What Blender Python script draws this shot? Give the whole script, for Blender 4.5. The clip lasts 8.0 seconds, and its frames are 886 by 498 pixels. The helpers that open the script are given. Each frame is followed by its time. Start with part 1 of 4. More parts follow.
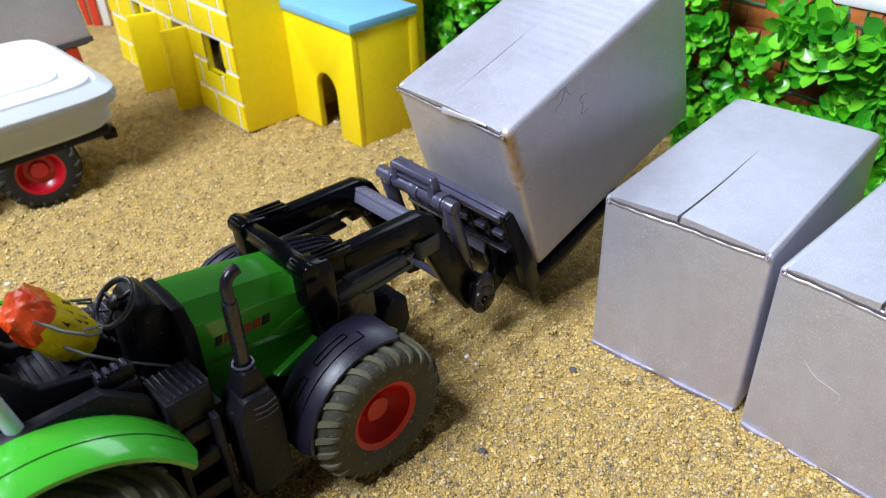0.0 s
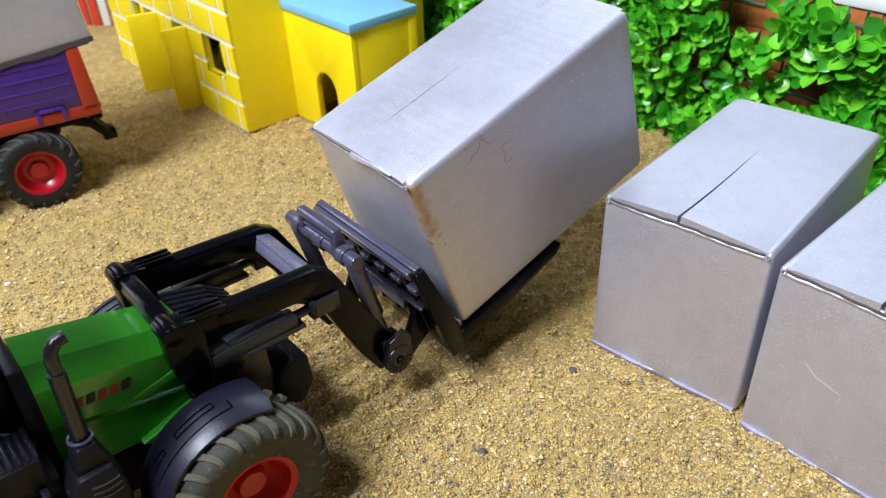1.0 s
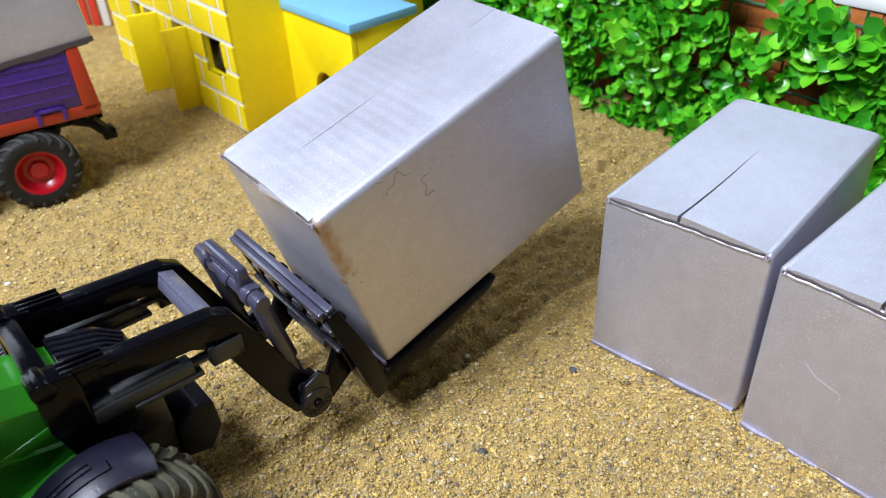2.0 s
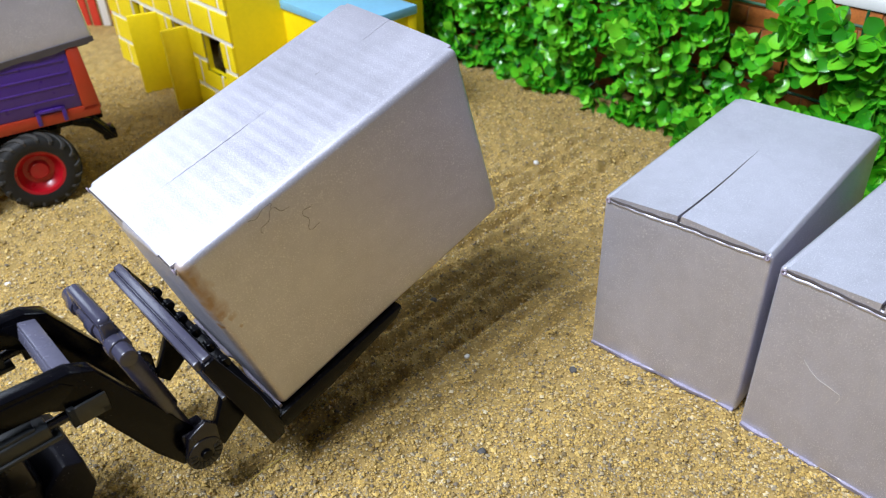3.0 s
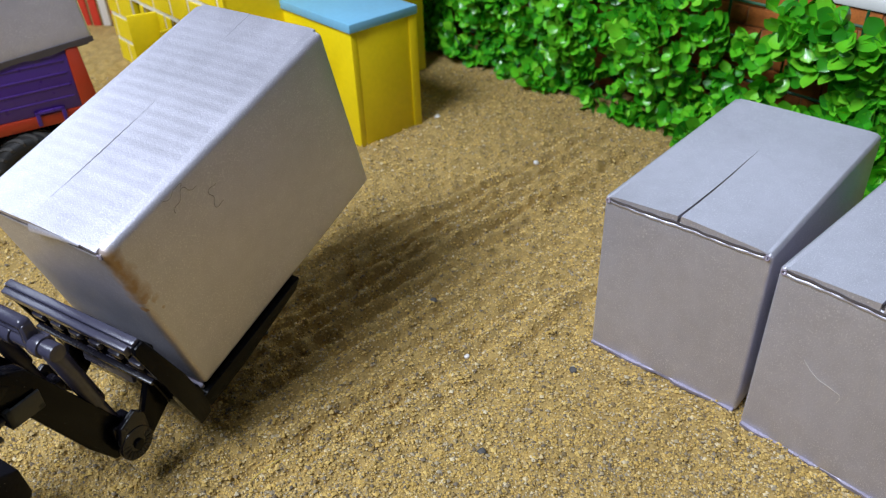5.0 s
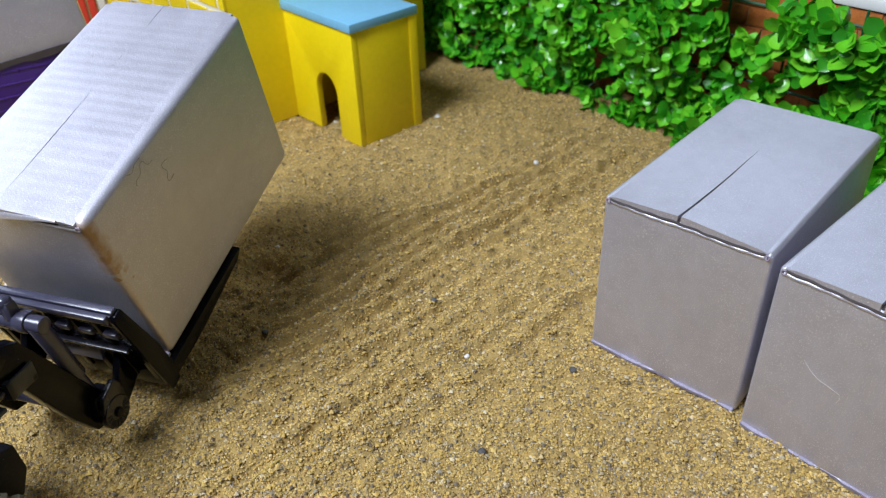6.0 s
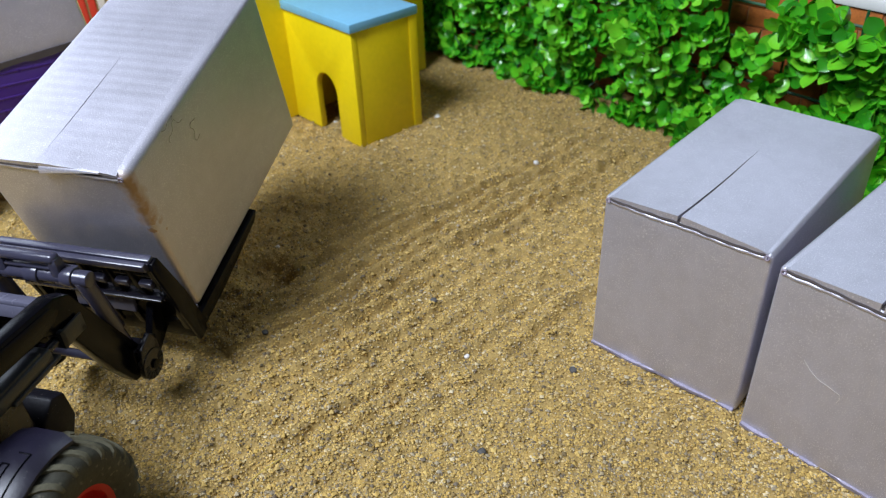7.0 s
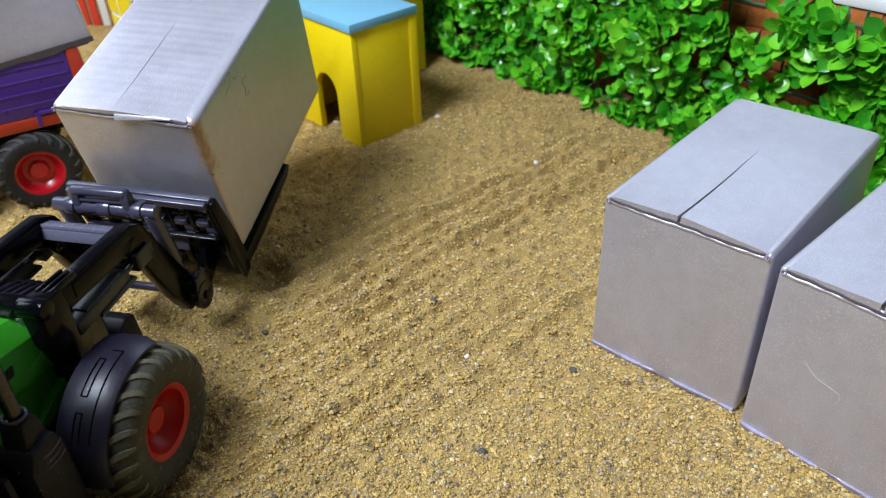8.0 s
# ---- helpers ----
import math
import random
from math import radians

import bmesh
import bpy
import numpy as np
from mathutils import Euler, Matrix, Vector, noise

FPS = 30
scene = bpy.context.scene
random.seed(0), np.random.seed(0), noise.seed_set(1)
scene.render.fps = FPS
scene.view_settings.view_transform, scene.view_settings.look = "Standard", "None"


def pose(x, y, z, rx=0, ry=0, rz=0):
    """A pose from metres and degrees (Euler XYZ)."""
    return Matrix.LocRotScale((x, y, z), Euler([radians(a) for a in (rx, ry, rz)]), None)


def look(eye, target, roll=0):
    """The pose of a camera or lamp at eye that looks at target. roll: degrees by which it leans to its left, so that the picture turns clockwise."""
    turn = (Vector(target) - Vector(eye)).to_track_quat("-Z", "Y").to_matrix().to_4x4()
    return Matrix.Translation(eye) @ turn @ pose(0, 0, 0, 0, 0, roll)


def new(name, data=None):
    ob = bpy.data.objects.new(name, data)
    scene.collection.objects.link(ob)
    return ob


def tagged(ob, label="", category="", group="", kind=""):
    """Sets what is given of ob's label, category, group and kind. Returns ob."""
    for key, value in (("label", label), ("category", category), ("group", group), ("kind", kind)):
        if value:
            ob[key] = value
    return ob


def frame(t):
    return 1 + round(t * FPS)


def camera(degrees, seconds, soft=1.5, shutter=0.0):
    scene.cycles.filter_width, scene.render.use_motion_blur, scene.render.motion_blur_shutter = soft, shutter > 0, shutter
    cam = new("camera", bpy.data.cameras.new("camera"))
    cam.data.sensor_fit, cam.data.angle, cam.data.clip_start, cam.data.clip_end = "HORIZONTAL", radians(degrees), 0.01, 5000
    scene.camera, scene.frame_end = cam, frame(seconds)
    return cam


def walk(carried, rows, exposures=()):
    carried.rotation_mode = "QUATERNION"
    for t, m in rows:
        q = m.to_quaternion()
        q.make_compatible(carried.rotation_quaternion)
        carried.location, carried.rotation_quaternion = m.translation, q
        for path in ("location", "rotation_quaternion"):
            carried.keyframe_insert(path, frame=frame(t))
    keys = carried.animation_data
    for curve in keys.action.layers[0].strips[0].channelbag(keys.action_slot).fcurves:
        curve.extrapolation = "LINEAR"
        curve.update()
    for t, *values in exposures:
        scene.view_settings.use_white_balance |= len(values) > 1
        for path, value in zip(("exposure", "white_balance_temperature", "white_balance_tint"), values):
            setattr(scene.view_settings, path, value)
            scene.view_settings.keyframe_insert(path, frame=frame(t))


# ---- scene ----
import itertools

# ---- camera: it stands still ----
cam = camera(60.0, 8.0, soft=1.2)
cam.data.dof.use_dof, cam.data.dof.focus_distance, cam.data.dof.aperture_fstop = True, 0.50, 11.0
EYE = Vector((0.0, 0.0, 0.40))
VIEW = look(EYE, EYE + Vector((0.0, math.cos(radians(34.44)), -math.sin(radians(34.44)))), -2.39)
walk(cam, [(0.0, VIEW), (8.0, VIEW)], [(0.0, 0.44), (1.5, 0.38), (3.0, 0.22), (3.5, 0.04), (4.0, -0.12), (4.5, -0.20), (6.0, -0.10), (7.0, -0.10), (7.5, -0.02), (8.0, 0.10)])

# ---- world and lights ----
world = bpy.data.worlds.new("room_air")
scene.world = world
world.use_nodes = True
world.node_tree.nodes["Background"].inputs[0].default_value = (0.75, 0.82, 1.0, 1)
world.node_tree.nodes["Background"].inputs[1].default_value = 0.35


def area_lamp(name, eye, target, size_x, size_y, power, color):
    data = bpy.data.lights.new(name, "AREA")
    data.shape, data.size, data.size_y = "RECTANGLE", size_x, size_y
    data.energy, data.color = power, color
    ob = new(name, data)
    ob.matrix_world = look(eye, target)
    return ob


KEY = ((-0.80, -0.08, 1.50), (0.12, 0.45, 0.0))
FILL = ((0.75, 2.05, 1.85), (0.1, 0.5, 0.0))
SIDE = ((-1.50, 1.32, 1.08), (0.0, 0.5, 0.0))
area_lamp("softbox_light", *KEY, 0.70, 0.60, 47.5, (0.765, 0.85, 1.0))
# unseen fill lamp, added to brighten the tops of the standing boxes
area_lamp("unseen_fill_light", *FILL, 1.7, 1.0, 18.0, (0.72, 0.85, 1.0))
area_lamp("side_panel_light", *SIDE, 0.95, 0.75, 9.2, (0.74, 0.84, 1.0))


# ---- materials ----
def mat(name, color, rough=0.5, metal=0.0, vary=0.12, scale=60.0, bump=0.0, bump_scale=300.0, coat=0.0, emit=0.0, spec=0.5,
        spots=None, spot_scale=500.0, spot_level=0.7, island=None, per_object=0.0, sss=0.0, worn=None):
    """A surface with colour variation at two scales, fine relief and optional specks."""
    m = bpy.data.materials.new(name)
    m.use_nodes = True
    nt = m.node_tree
    bsdf = nt.nodes["Principled BSDF"]
    co = nt.nodes.new("ShaderNodeTexCoord").outputs["Object"]

    def noise_tex(s, detail=4.0):
        n = nt.nodes.new("ShaderNodeTexNoise")
        n.inputs["Scale"].default_value, n.inputs["Detail"].default_value = s, detail
        nt.links.new(co, n.inputs["Vector"])
        return n.outputs["Fac"]

    def ramp(fac, a, b, lo=0.3, hi=0.7):
        r = nt.nodes.new("ShaderNodeValToRGB")
        r.color_ramp.elements[0].position, r.color_ramp.elements[1].position = lo, hi
        r.color_ramp.elements[0].color, r.color_ramp.elements[1].color = (*a, 1), (*b, 1)
        nt.links.new(fac, r.inputs["Fac"])
        return r.outputs["Color"]

    def mix(fac, a, b, kind="MIX"):
        n = nt.nodes.new("ShaderNodeMixRGB")
        n.blend_type = kind
        if isinstance(fac, float):
            n.inputs[0].default_value = fac
        else:
            nt.links.new(fac, n.inputs[0])
        for i, v in ((1, a), (2, b)):
            if isinstance(v, tuple):
                n.inputs[i].default_value = (*v, 1)
            else:
                nt.links.new(v, n.inputs[i])
        return n.outputs[0]

    dark = tuple(c * (1 - vary) for c in color)
    lite = tuple(min(1.0, c * (1 + vary)) for c in color)
    col = ramp(noise_tex(scale), dark, lite)
    col = mix(0.5, col, ramp(noise_tex(scale * 9.0), dark, lite))
    if island:
        geo = nt.nodes.new("ShaderNodeNewGeometry")
        r = nt.nodes.new("ShaderNodeValToRGB")
        r.color_ramp.interpolation = "LINEAR"
        while len(r.color_ramp.elements) < len(island):
            r.color_ramp.elements.new(0.5)
        for i, c in enumerate(island):
            r.color_ramp.elements[i].position = i / (len(island) - 1)
            r.color_ramp.elements[i].color = (*c, 1)
        nt.links.new(geo.outputs["Random Per Island"], r.inputs["Fac"])
        col = mix(0.8, col, r.outputs["Color"])
    if per_object:
        info = nt.nodes.new("ShaderNodeObjectInfo")
        col = mix(1.0, col, ramp(info.outputs["Random"], (1 - per_object,) * 3, (1.0, 1.0, 1.0), 0.0, 1.0), "MULTIPLY")
    if spots:
        col = mix(ramp(noise_tex(spot_scale, 2.0), (0, 0, 0), (1, 1, 1), spot_level, spot_level + 0.06), col, spots)
    metal_from = None
    if worn:
        # wear along the upright edge at x=0, y=0 of the thing, strongest above worn[0], about worn[1] wide
        def calc(op, a, b=0.0):
            n = nt.nodes.new("ShaderNodeMath")
            n.operation = op
            for i, v in ((0, a), (1, b)):
                if isinstance(v, (int, float)):
                    n.inputs[i].default_value = v
                else:
                    nt.links.new(v, n.inputs[i])
            return n.outputs[0]
        xyz = nt.nodes.new("ShaderNodeSeparateXYZ")
        nt.links.new(co, xyz.inputs[0])
        reach = calc("ADD", calc("ABSOLUTE", xyz.outputs[0]), calc("ABSOLUTE", xyz.outputs[1]))
        rag = calc("MULTIPLY", noise_tex(160.0, 5.0), 2.0)
        width = calc("MULTIPLY", calc("MULTIPLY", rag, worn[1]), calc("ADD", 0.22, calc("GREATER_THAN", calc("ADD", xyz.outputs[2], calc("MULTIPLY", rag, 0.02)), worn[0])))
        mask = nt.nodes.new("ShaderNodeMapRange")
        nt.links.new(calc("SUBTRACT", width, reach), mask.inputs["Value"])
        mask.inputs["From Min"].default_value, mask.inputs["From Max"].default_value = -0.0035, 0.0045
        mask.inputs["To Max"].default_value = 0.85
        col = mix(mask.outputs[0], col, worn[2])
        metal_from = calc("MULTIPLY", calc("SUBTRACT", 1.0, mask.outputs[0]), metal)
    nt.links.new(col, bsdf.inputs["Base Color"])
    rr = nt.nodes.new("ShaderNodeMapRange")
    rr.inputs["To Min"].default_value, rr.inputs["To Max"].default_value = max(0.02, rough - 0.1), min(1.0, rough + 0.12)
    nt.links.new(noise_tex(scale * 2.3), rr.inputs["Value"])
    nt.links.new(rr.outputs[0], bsdf.inputs["Roughness"])
    bsdf.inputs["Metallic"].default_value = metal
    if metal_from:
        nt.links.new(metal_from, bsdf.inputs["Metallic"])
    bsdf.inputs["Coat Weight"].default_value = coat
    bsdf.inputs["Specular IOR Level"].default_value = spec
    if sss:
        bsdf.inputs["Subsurface Weight"].default_value = sss
        bsdf.inputs["Subsurface Scale"].default_value = 0.003
    if bump:
        b = nt.nodes.new("ShaderNodeBump")
        b.inputs["Strength"].default_value, b.inputs["Distance"].default_value = bump, 0.001
        nt.links.new(noise_tex(bump_scale, 6.0), b.inputs["Height"])
        nt.links.new(b.outputs[0], bsdf.inputs["Normal"])
    if emit:
        bsdf.inputs["Emission Color"].default_value = (*color, 1)
        bsdf.inputs["Emission Strength"].default_value = emit
    return m


M_SAND = mat("sand", (0.41, 0.275, 0.086), 0.85, vary=0.38, scale=60, bump=1.0, bump_scale=420, spots=(0.15, 0.12, 0.09), spot_scale=330, spot_level=0.65)
M_GRAIN = mat("sand_grain", (0.54, 0.38, 0.17), 0.85, spec=0.25, vary=0.22, scale=200,
              island=[(0.07, 0.065, 0.055), (0.42, 0.28, 0.085), (0.67, 0.44, 0.10), (0.82, 0.58, 0.18), (0.53, 0.35, 0.085), (0.75, 0.51, 0.14), (0.86, 0.64, 0.24), (0.63, 0.41, 0.10), (0.31, 0.22, 0.10),
                      (0.77, 0.55, 0.17), (0.35, 0.32, 0.27), (0.71, 0.48, 0.12), (0.86, 0.75, 0.50), (0.16, 0.14, 0.12), (0.13, 0.115, 0.10), (0.70, 0.50, 0.20)])
M_STRAW = mat("dry_straw", (0.62, 0.46, 0.10), 0.5, vary=0.15)
M_PEBBLE = mat("dark_grey_stone", (0.10, 0.095, 0.09), 0.7, vary=0.3)
M_QUARTZ = mat("white_quartz", (0.85, 0.82, 0.78), 0.3, vary=0.08)
# the near-white spots paint fine sparkle glints into the silver colour
SILVER = dict(rough=0.44, metal=0.66, vary=0.09, scale=9, bump=0.18, bump_scale=1000, spots=(0.88, 0.87, 0.93), spot_scale=1500, spot_level=0.60)
M_SILVER = mat("silver_paint_on_card", (0.61, 0.595, 0.675), **SILVER)
M_SILVERWORN = mat("rubbed_silver_paint_on_card", (0.61, 0.595, 0.675), worn=(0.108, 0.0056, (0.40, 0.22, 0.06)), **SILVER)
M_CARD = mat("torn_card_edge", (0.30, 0.25, 0.31), 0.8, vary=0.2, bump=0.5)
M_LIP = mat("crushed_silver_card", (0.33, 0.30, 0.37), 0.45, metal=0.4, vary=0.25, bump=0.5)
# dark card; its colour also serves as painted shade in the flap gaps
M_CARDSHADE = mat("dark_card_and_gap_shade", (0.07, 0.055, 0.05), 0.9, vary=0.2)
M_GREEN = mat("green_tractor_plastic", (0.045, 0.36, 0.022), 0.22, vary=0.06, coat=0.5)
M_BLACK = mat("black_plastic", (0.003, 0.003, 0.0045), 0.15, spec=0.13, vary=0.2, bump=0.1, bump_scale=700, spots=(0.10, 0.09, 0.08), spot_scale=800, spot_level=0.74)
M_DUSTY = mat("dusty_black_plastic", (0.010, 0.0095, 0.0135), 0.42, spec=0.17, vary=0.35, scale=45, bump=0.15, bump_scale=600, spots=(0.17, 0.15, 0.14), spot_scale=650, spot_level=0.70)
M_FENDER = mat("dark_violet_grey_plastic", (0.012, 0.010, 0.024), 0.36, spec=0.6, vary=0.3, scale=40, bump=0.12, bump_scale=600, spots=(0.16, 0.15, 0.15), spot_scale=600, spot_level=0.71)
M_DARK = mat("dark_grey_plastic", (0.011, 0.010, 0.016), 0.24, vary=0.15, bump=0.1)
M_GREY = mat("grey_plastic", (0.052, 0.050, 0.080), 0.22, spec=0.6, vary=0.12, bump=0.1, bump_scale=700)
M_SLATE = mat("dark_slate_plastic", (0.022, 0.025, 0.028), 0.38, vary=0.15, bump=0.12, bump_scale=700)
M_PALEGREY = mat("pale_grey_plastic", (0.12, 0.117, 0.165), 0.24, vary=0.1, bump=0.1, bump_scale=700)
M_BLACKTYRE = mat("black_tyre_rubber", (0.016, 0.015, 0.014), 0.6, spec=0.3, vary=0.3, scale=40, bump=0.3, bump_scale=500)
M_BLACKLUG = mat("worn_black_tread", (0.045, 0.042, 0.038), 0.7, spec=0.3, vary=0.3, scale=60, bump=0.3, bump_scale=500)
M_RUBBER = mat("tyre_rubber", (0.052, 0.050, 0.036), 0.65, spec=0.3, vary=0.35, scale=40, bump=0.3, bump_scale=500, spots=(0.12, 0.11, 0.075), spot_scale=300, spot_level=0.64)
M_TREAD = mat("dusty_tread_rubber", (0.115, 0.106, 0.068), 0.75, vary=0.3, scale=60, bump=0.3, bump_scale=500, spec=0.3)
M_DEEPRED = mat("deep_red_rim_plastic", (0.42, 0.004, 0.012), 0.3, vary=0.1, coat=0.2)
M_RED = mat("red_rim_plastic", (0.50, 0.012, 0.008), 0.40, vary=0.1)
M_WHITE = mat("white_roof_plastic", (0.60, 0.62, 0.62), 0.42, vary=0.03, bump=0.05)
M_PALE = mat("pale_cab_plastic", (0.55, 0.62, 0.72), 0.25, vary=0.05)
M_YELLOW = mat("yellow_painted_wood", (0.90, 0.69, 0.004), 0.45, vary=0.06, scale=20, bump=0.12, bump_scale=260)
M_MORTAR = mat("white_paint_line", (0.80, 0.76, 0.66), 0.6, vary=0.06)
M_BLUE = mat("light_blue_paint", (0.20, 0.50, 0.72), 0.5, vary=0.07, scale=25, bump=0.1)
M_LEAF = mat("green_leaf_plastic", (0.06, 0.30, 0.015), 0.34, vary=0.25, scale=60, coat=0.3, sss=0.15,
             island=[(0.015, 0.20, 0.012), (0.04, 0.36, 0.012), (0.09, 0.52, 0.018), (0.16, 0.64, 0.02), (0.27, 0.76, 0.04)])
M_LEAF1 = mat("green_single_leaf", (0.16, 0.64, 0.022), 0.34, vary=0.2, scale=60, coat=0.3, sss=0.15, per_object=0.6)
M_STEM = mat("green_wire_stem", (0.008, 0.10, 0.035), 0.5)
M_BRICK = mat("red_brick", (0.52, 0.15, 0.025), 0.8, vary=0.3, scale=90, bump=0.5, per_object=0.35)
M_JOINT = mat("pale_brown_brick_joint", (0.40, 0.19, 0.08), 0.9, vary=0.2)
M_PURPLE = mat("purple_plastic", (0.065, 0.022, 0.22), 0.3, vary=0.1, coat=0.2)
M_ORANGE = mat("red_orange_plastic", (0.42, 0.035, 0.010), 0.35, vary=0.1, coat=0.2)
M_FOIL = mat("yellow_foil", (0.88, 0.66, 0.006), 0.3, metal=0.0, vary=0.15, bump=0.9, bump_scale=170)
M_FOILRED = mat("orange_red_foil", (0.78, 0.075, 0.012), 0.28, vary=0.25, bump=0.9, bump_scale=170)
M_WIRE = mat("grey_wire", (0.24, 0.27, 0.27), 0.35, metal=0.4)
M_INK = mat("black_ink_and_slot_shade", (0.01, 0.01, 0.01), 0.5)
M_INKRED = mat("red_ink", (0.30, 0.03, 0.015), 0.5)
M_WALL = mat("white_room_paint", (0.24, 0.25, 0.27), 0.8, vary=0.03, scale=2)
M_FRED = mat("red_fence_paint", (0.70, 0.05, 0.03), 0.5, vary=0.08)
M_FWHITE = mat("white_fence_paint", (0.80, 0.78, 0.75), 0.5, vary=0.05)
M_LIME = mat("pale_green_paint", (0.55, 0.70, 0.25), 0.5, vary=0.05)


# ---- mesh helpers ----
def thing(name, label, category, m=Matrix(), group="", kind=""):
    ob = new(name)
    ob.empty_display_size = 0.02
    ob.matrix_basis = m
    return tagged(ob, label, category, group, kind)


def mesh_of(bm, material, smooth=40):
    me = bpy.data.meshes.new("mesh")
    bmesh.ops.recalc_face_normals(bm, faces=bm.faces[:])
    bm.to_mesh(me)
    bm.free()
    for mm in material if isinstance(material, (list, tuple)) else [material]:
        me.materials.append(mm)
    if smooth:
        me.polygons.foreach_set("use_smooth", [True] * len(me.polygons))
        me.set_sharp_from_angle(angle=radians(smooth))
    return me


def part(name, bm, material, parent, label="", smooth=40):
    ob = new(name, mesh_of(bm, material, smooth))
    ob.parent = parent
    return tagged(ob, label)


def solid(name, bm, material, label, category, m=Matrix(), group="", kind="", smooth=40):
    ob = new(name, mesh_of(bm, material, smooth))
    ob.matrix_basis = m
    return tagged(ob, label, category, group, kind)


def BM():
    return bmesh.new()


def bevel(bm, edges, r, seg=2):
    if r > 0:
        bmesh.ops.bevel(bm, geom=edges, offset=r, segments=seg, profile=0.5, affect="EDGES", clamp_overlap=True)


def join(bm, other, m=None):
    """Adds the geometry of other to bm."""
    if m is not None:
        bmesh.ops.transform(other, matrix=m, verts=other.verts[:])
    me = bpy.data.meshes.new("tmp")
    other.to_mesh(me)
    other.free()
    bm.from_mesh(me)
    bpy.data.meshes.remove(me)
    return bm


def block(bm, x0, x1, y0, y1, z0, z1, r=0.001, m=None, seg=2):
    b = BM()
    bmesh.ops.create_cube(b, size=1)
    for v in b.verts:
        v.co = ((x0 + x1) / 2 + v.co.x * (x1 - x0), (y0 + y1) / 2 + v.co.y * (y1 - y0), (z0 + z1) / 2 + v.co.z * (z1 - z0))
    bevel(b, b.edges[:], r, seg)
    return join(bm, b, m)


def prism(bm, pts, axis, a, b_, r=0.0008, m=None):
    """A polygon given in the two other axes, drawn out along an axis from a to b_."""
    b = BM()

    def at(p, d):
        return {"x": (d, p[0], p[1]), "y": (p[0], d, p[1]), "z": (p[0], p[1], d)}[axis]

    lo = [b.verts.new(at(p, a)) for p in pts]
    hi = [b.verts.new(at(p, b_)) for p in pts]
    b.faces.new(lo)
    b.faces.new(hi[::-1])
    n = len(pts)
    for i in range(n):
        b.faces.new((lo[i], lo[(i + 1) % n], hi[(i + 1) % n], hi[i]))
    bmesh.ops.recalc_face_normals(b, faces=b.faces[:])
    bevel(b, b.edges[:], r, 2)
    return join(bm, b, m)


def rod(bm, p0, p1, r0, r1=None, seg=16, r=0.0):
    p0, p1 = Vector(p0), Vector(p1)
    b = BM()
    d = p1 - p0
    bmesh.ops.create_cone(b, cap_ends=True, segments=seg, radius1=r0, radius2=r0 if r1 is None else r1, depth=d.length)
    if r:
        bevel(b, [e for e in b.edges if len(e.link_faces) == 2 and any(len(f.verts) > 4 for f in e.link_faces)], r, 2)
    return join(bm, b, Matrix.Translation((p0 + p1) / 2) @ d.to_track_quat("Z", "Y").to_matrix().to_4x4())


def tube(bm, pts, r, seg=8):
    pts = [Vector(p) for p in pts]
    rings = []
    for i, p in enumerate(pts):
        d = (pts[min(i + 1, len(pts) - 1)] - pts[max(i - 1, 0)]).normalized()
        q = d.to_track_quat("Z", "Y")
        rings.append([bm.verts.new(p + q @ Vector((r * math.cos(a), r * math.sin(a), 0))) for a in (2 * math.pi * k / seg for k in range(seg))])
    for a, b in zip(rings, rings[1:]):
        for k in range(seg):
            bm.faces.new((a[k], a[(k + 1) % seg], b[(k + 1) % seg], b[k]))
    bm.faces.new(rings[0][::-1])
    bm.faces.new(rings[-1])
    return bm


def lathe(bm, profile, seg=40, m=None, closed=False):
    """Turns (radius, y) pairs about the y axis."""
    b = BM()
    rings = [[b.verts.new((r * math.cos(a), y, r * math.sin(a))) for a in (2 * math.pi * k / seg for k in range(seg))] for r, y in profile]
    for p, q in zip(rings, rings[1:]):
        for k in range(seg):
            b.faces.new((p[k], p[(k + 1) % seg], q[(k + 1) % seg], q[k]))
    if closed:
        for k in range(seg):
            b.faces.new((rings[-1][k], rings[-1][(k + 1) % seg], rings[0][(k + 1) % seg], rings[0][k]))
    else:
        for end in (rings[0], rings[-1]):
            b.faces.new(end)
    bmesh.ops.recalc_face_normals(b, faces=b.faces[:])
    return join(bm, b, m)


def ring(bm, R, r, m=None, seg=32, sub=8):
    b = BM()
    vs = [[b.verts.new(((R + r * math.cos(c)) * math.cos(a), (R + r * math.cos(c)) * math.sin(a), r * math.sin(c)))
           for c in (2 * math.pi * k / sub for k in range(sub))] for a in (2 * math.pi * k / seg for k in range(seg))]
    for i in range(seg):
        for k in range(sub):
            b.faces.new((vs[i][k], vs[(i + 1) % seg][k], vs[(i + 1) % seg][(k + 1) % sub], vs[i][(k + 1) % sub]))
    return join(bm, b, m)


# ---- room ----
def room():
    def wall(name, *b):
        return solid(name, block(BM(), *b, r=0), M_WALL, "white painted wall of the room", "wall", kind="structure", smooth=0)
    wall("wall_north", -2.6, 2.6, 3.0, 3.1, -0.8, 2.0)
    wall("wall_south", -2.6, 2.6, -2.1, -2.0, -0.8, 2.0)
    wall("wall_west", -2.7, -2.6, -2.1, 3.1, -0.8, 2.0)
    wall("wall_east", 2.6, 2.7, -2.1, 3.1, -0.8, 2.0)
    solid("ceiling", block(BM(), -2.7, 2.7, -2.1, 3.1, 2.0, 2.1, r=0), M_WALL, "white ceiling of the room", "ceiling", kind="structure", smooth=0)


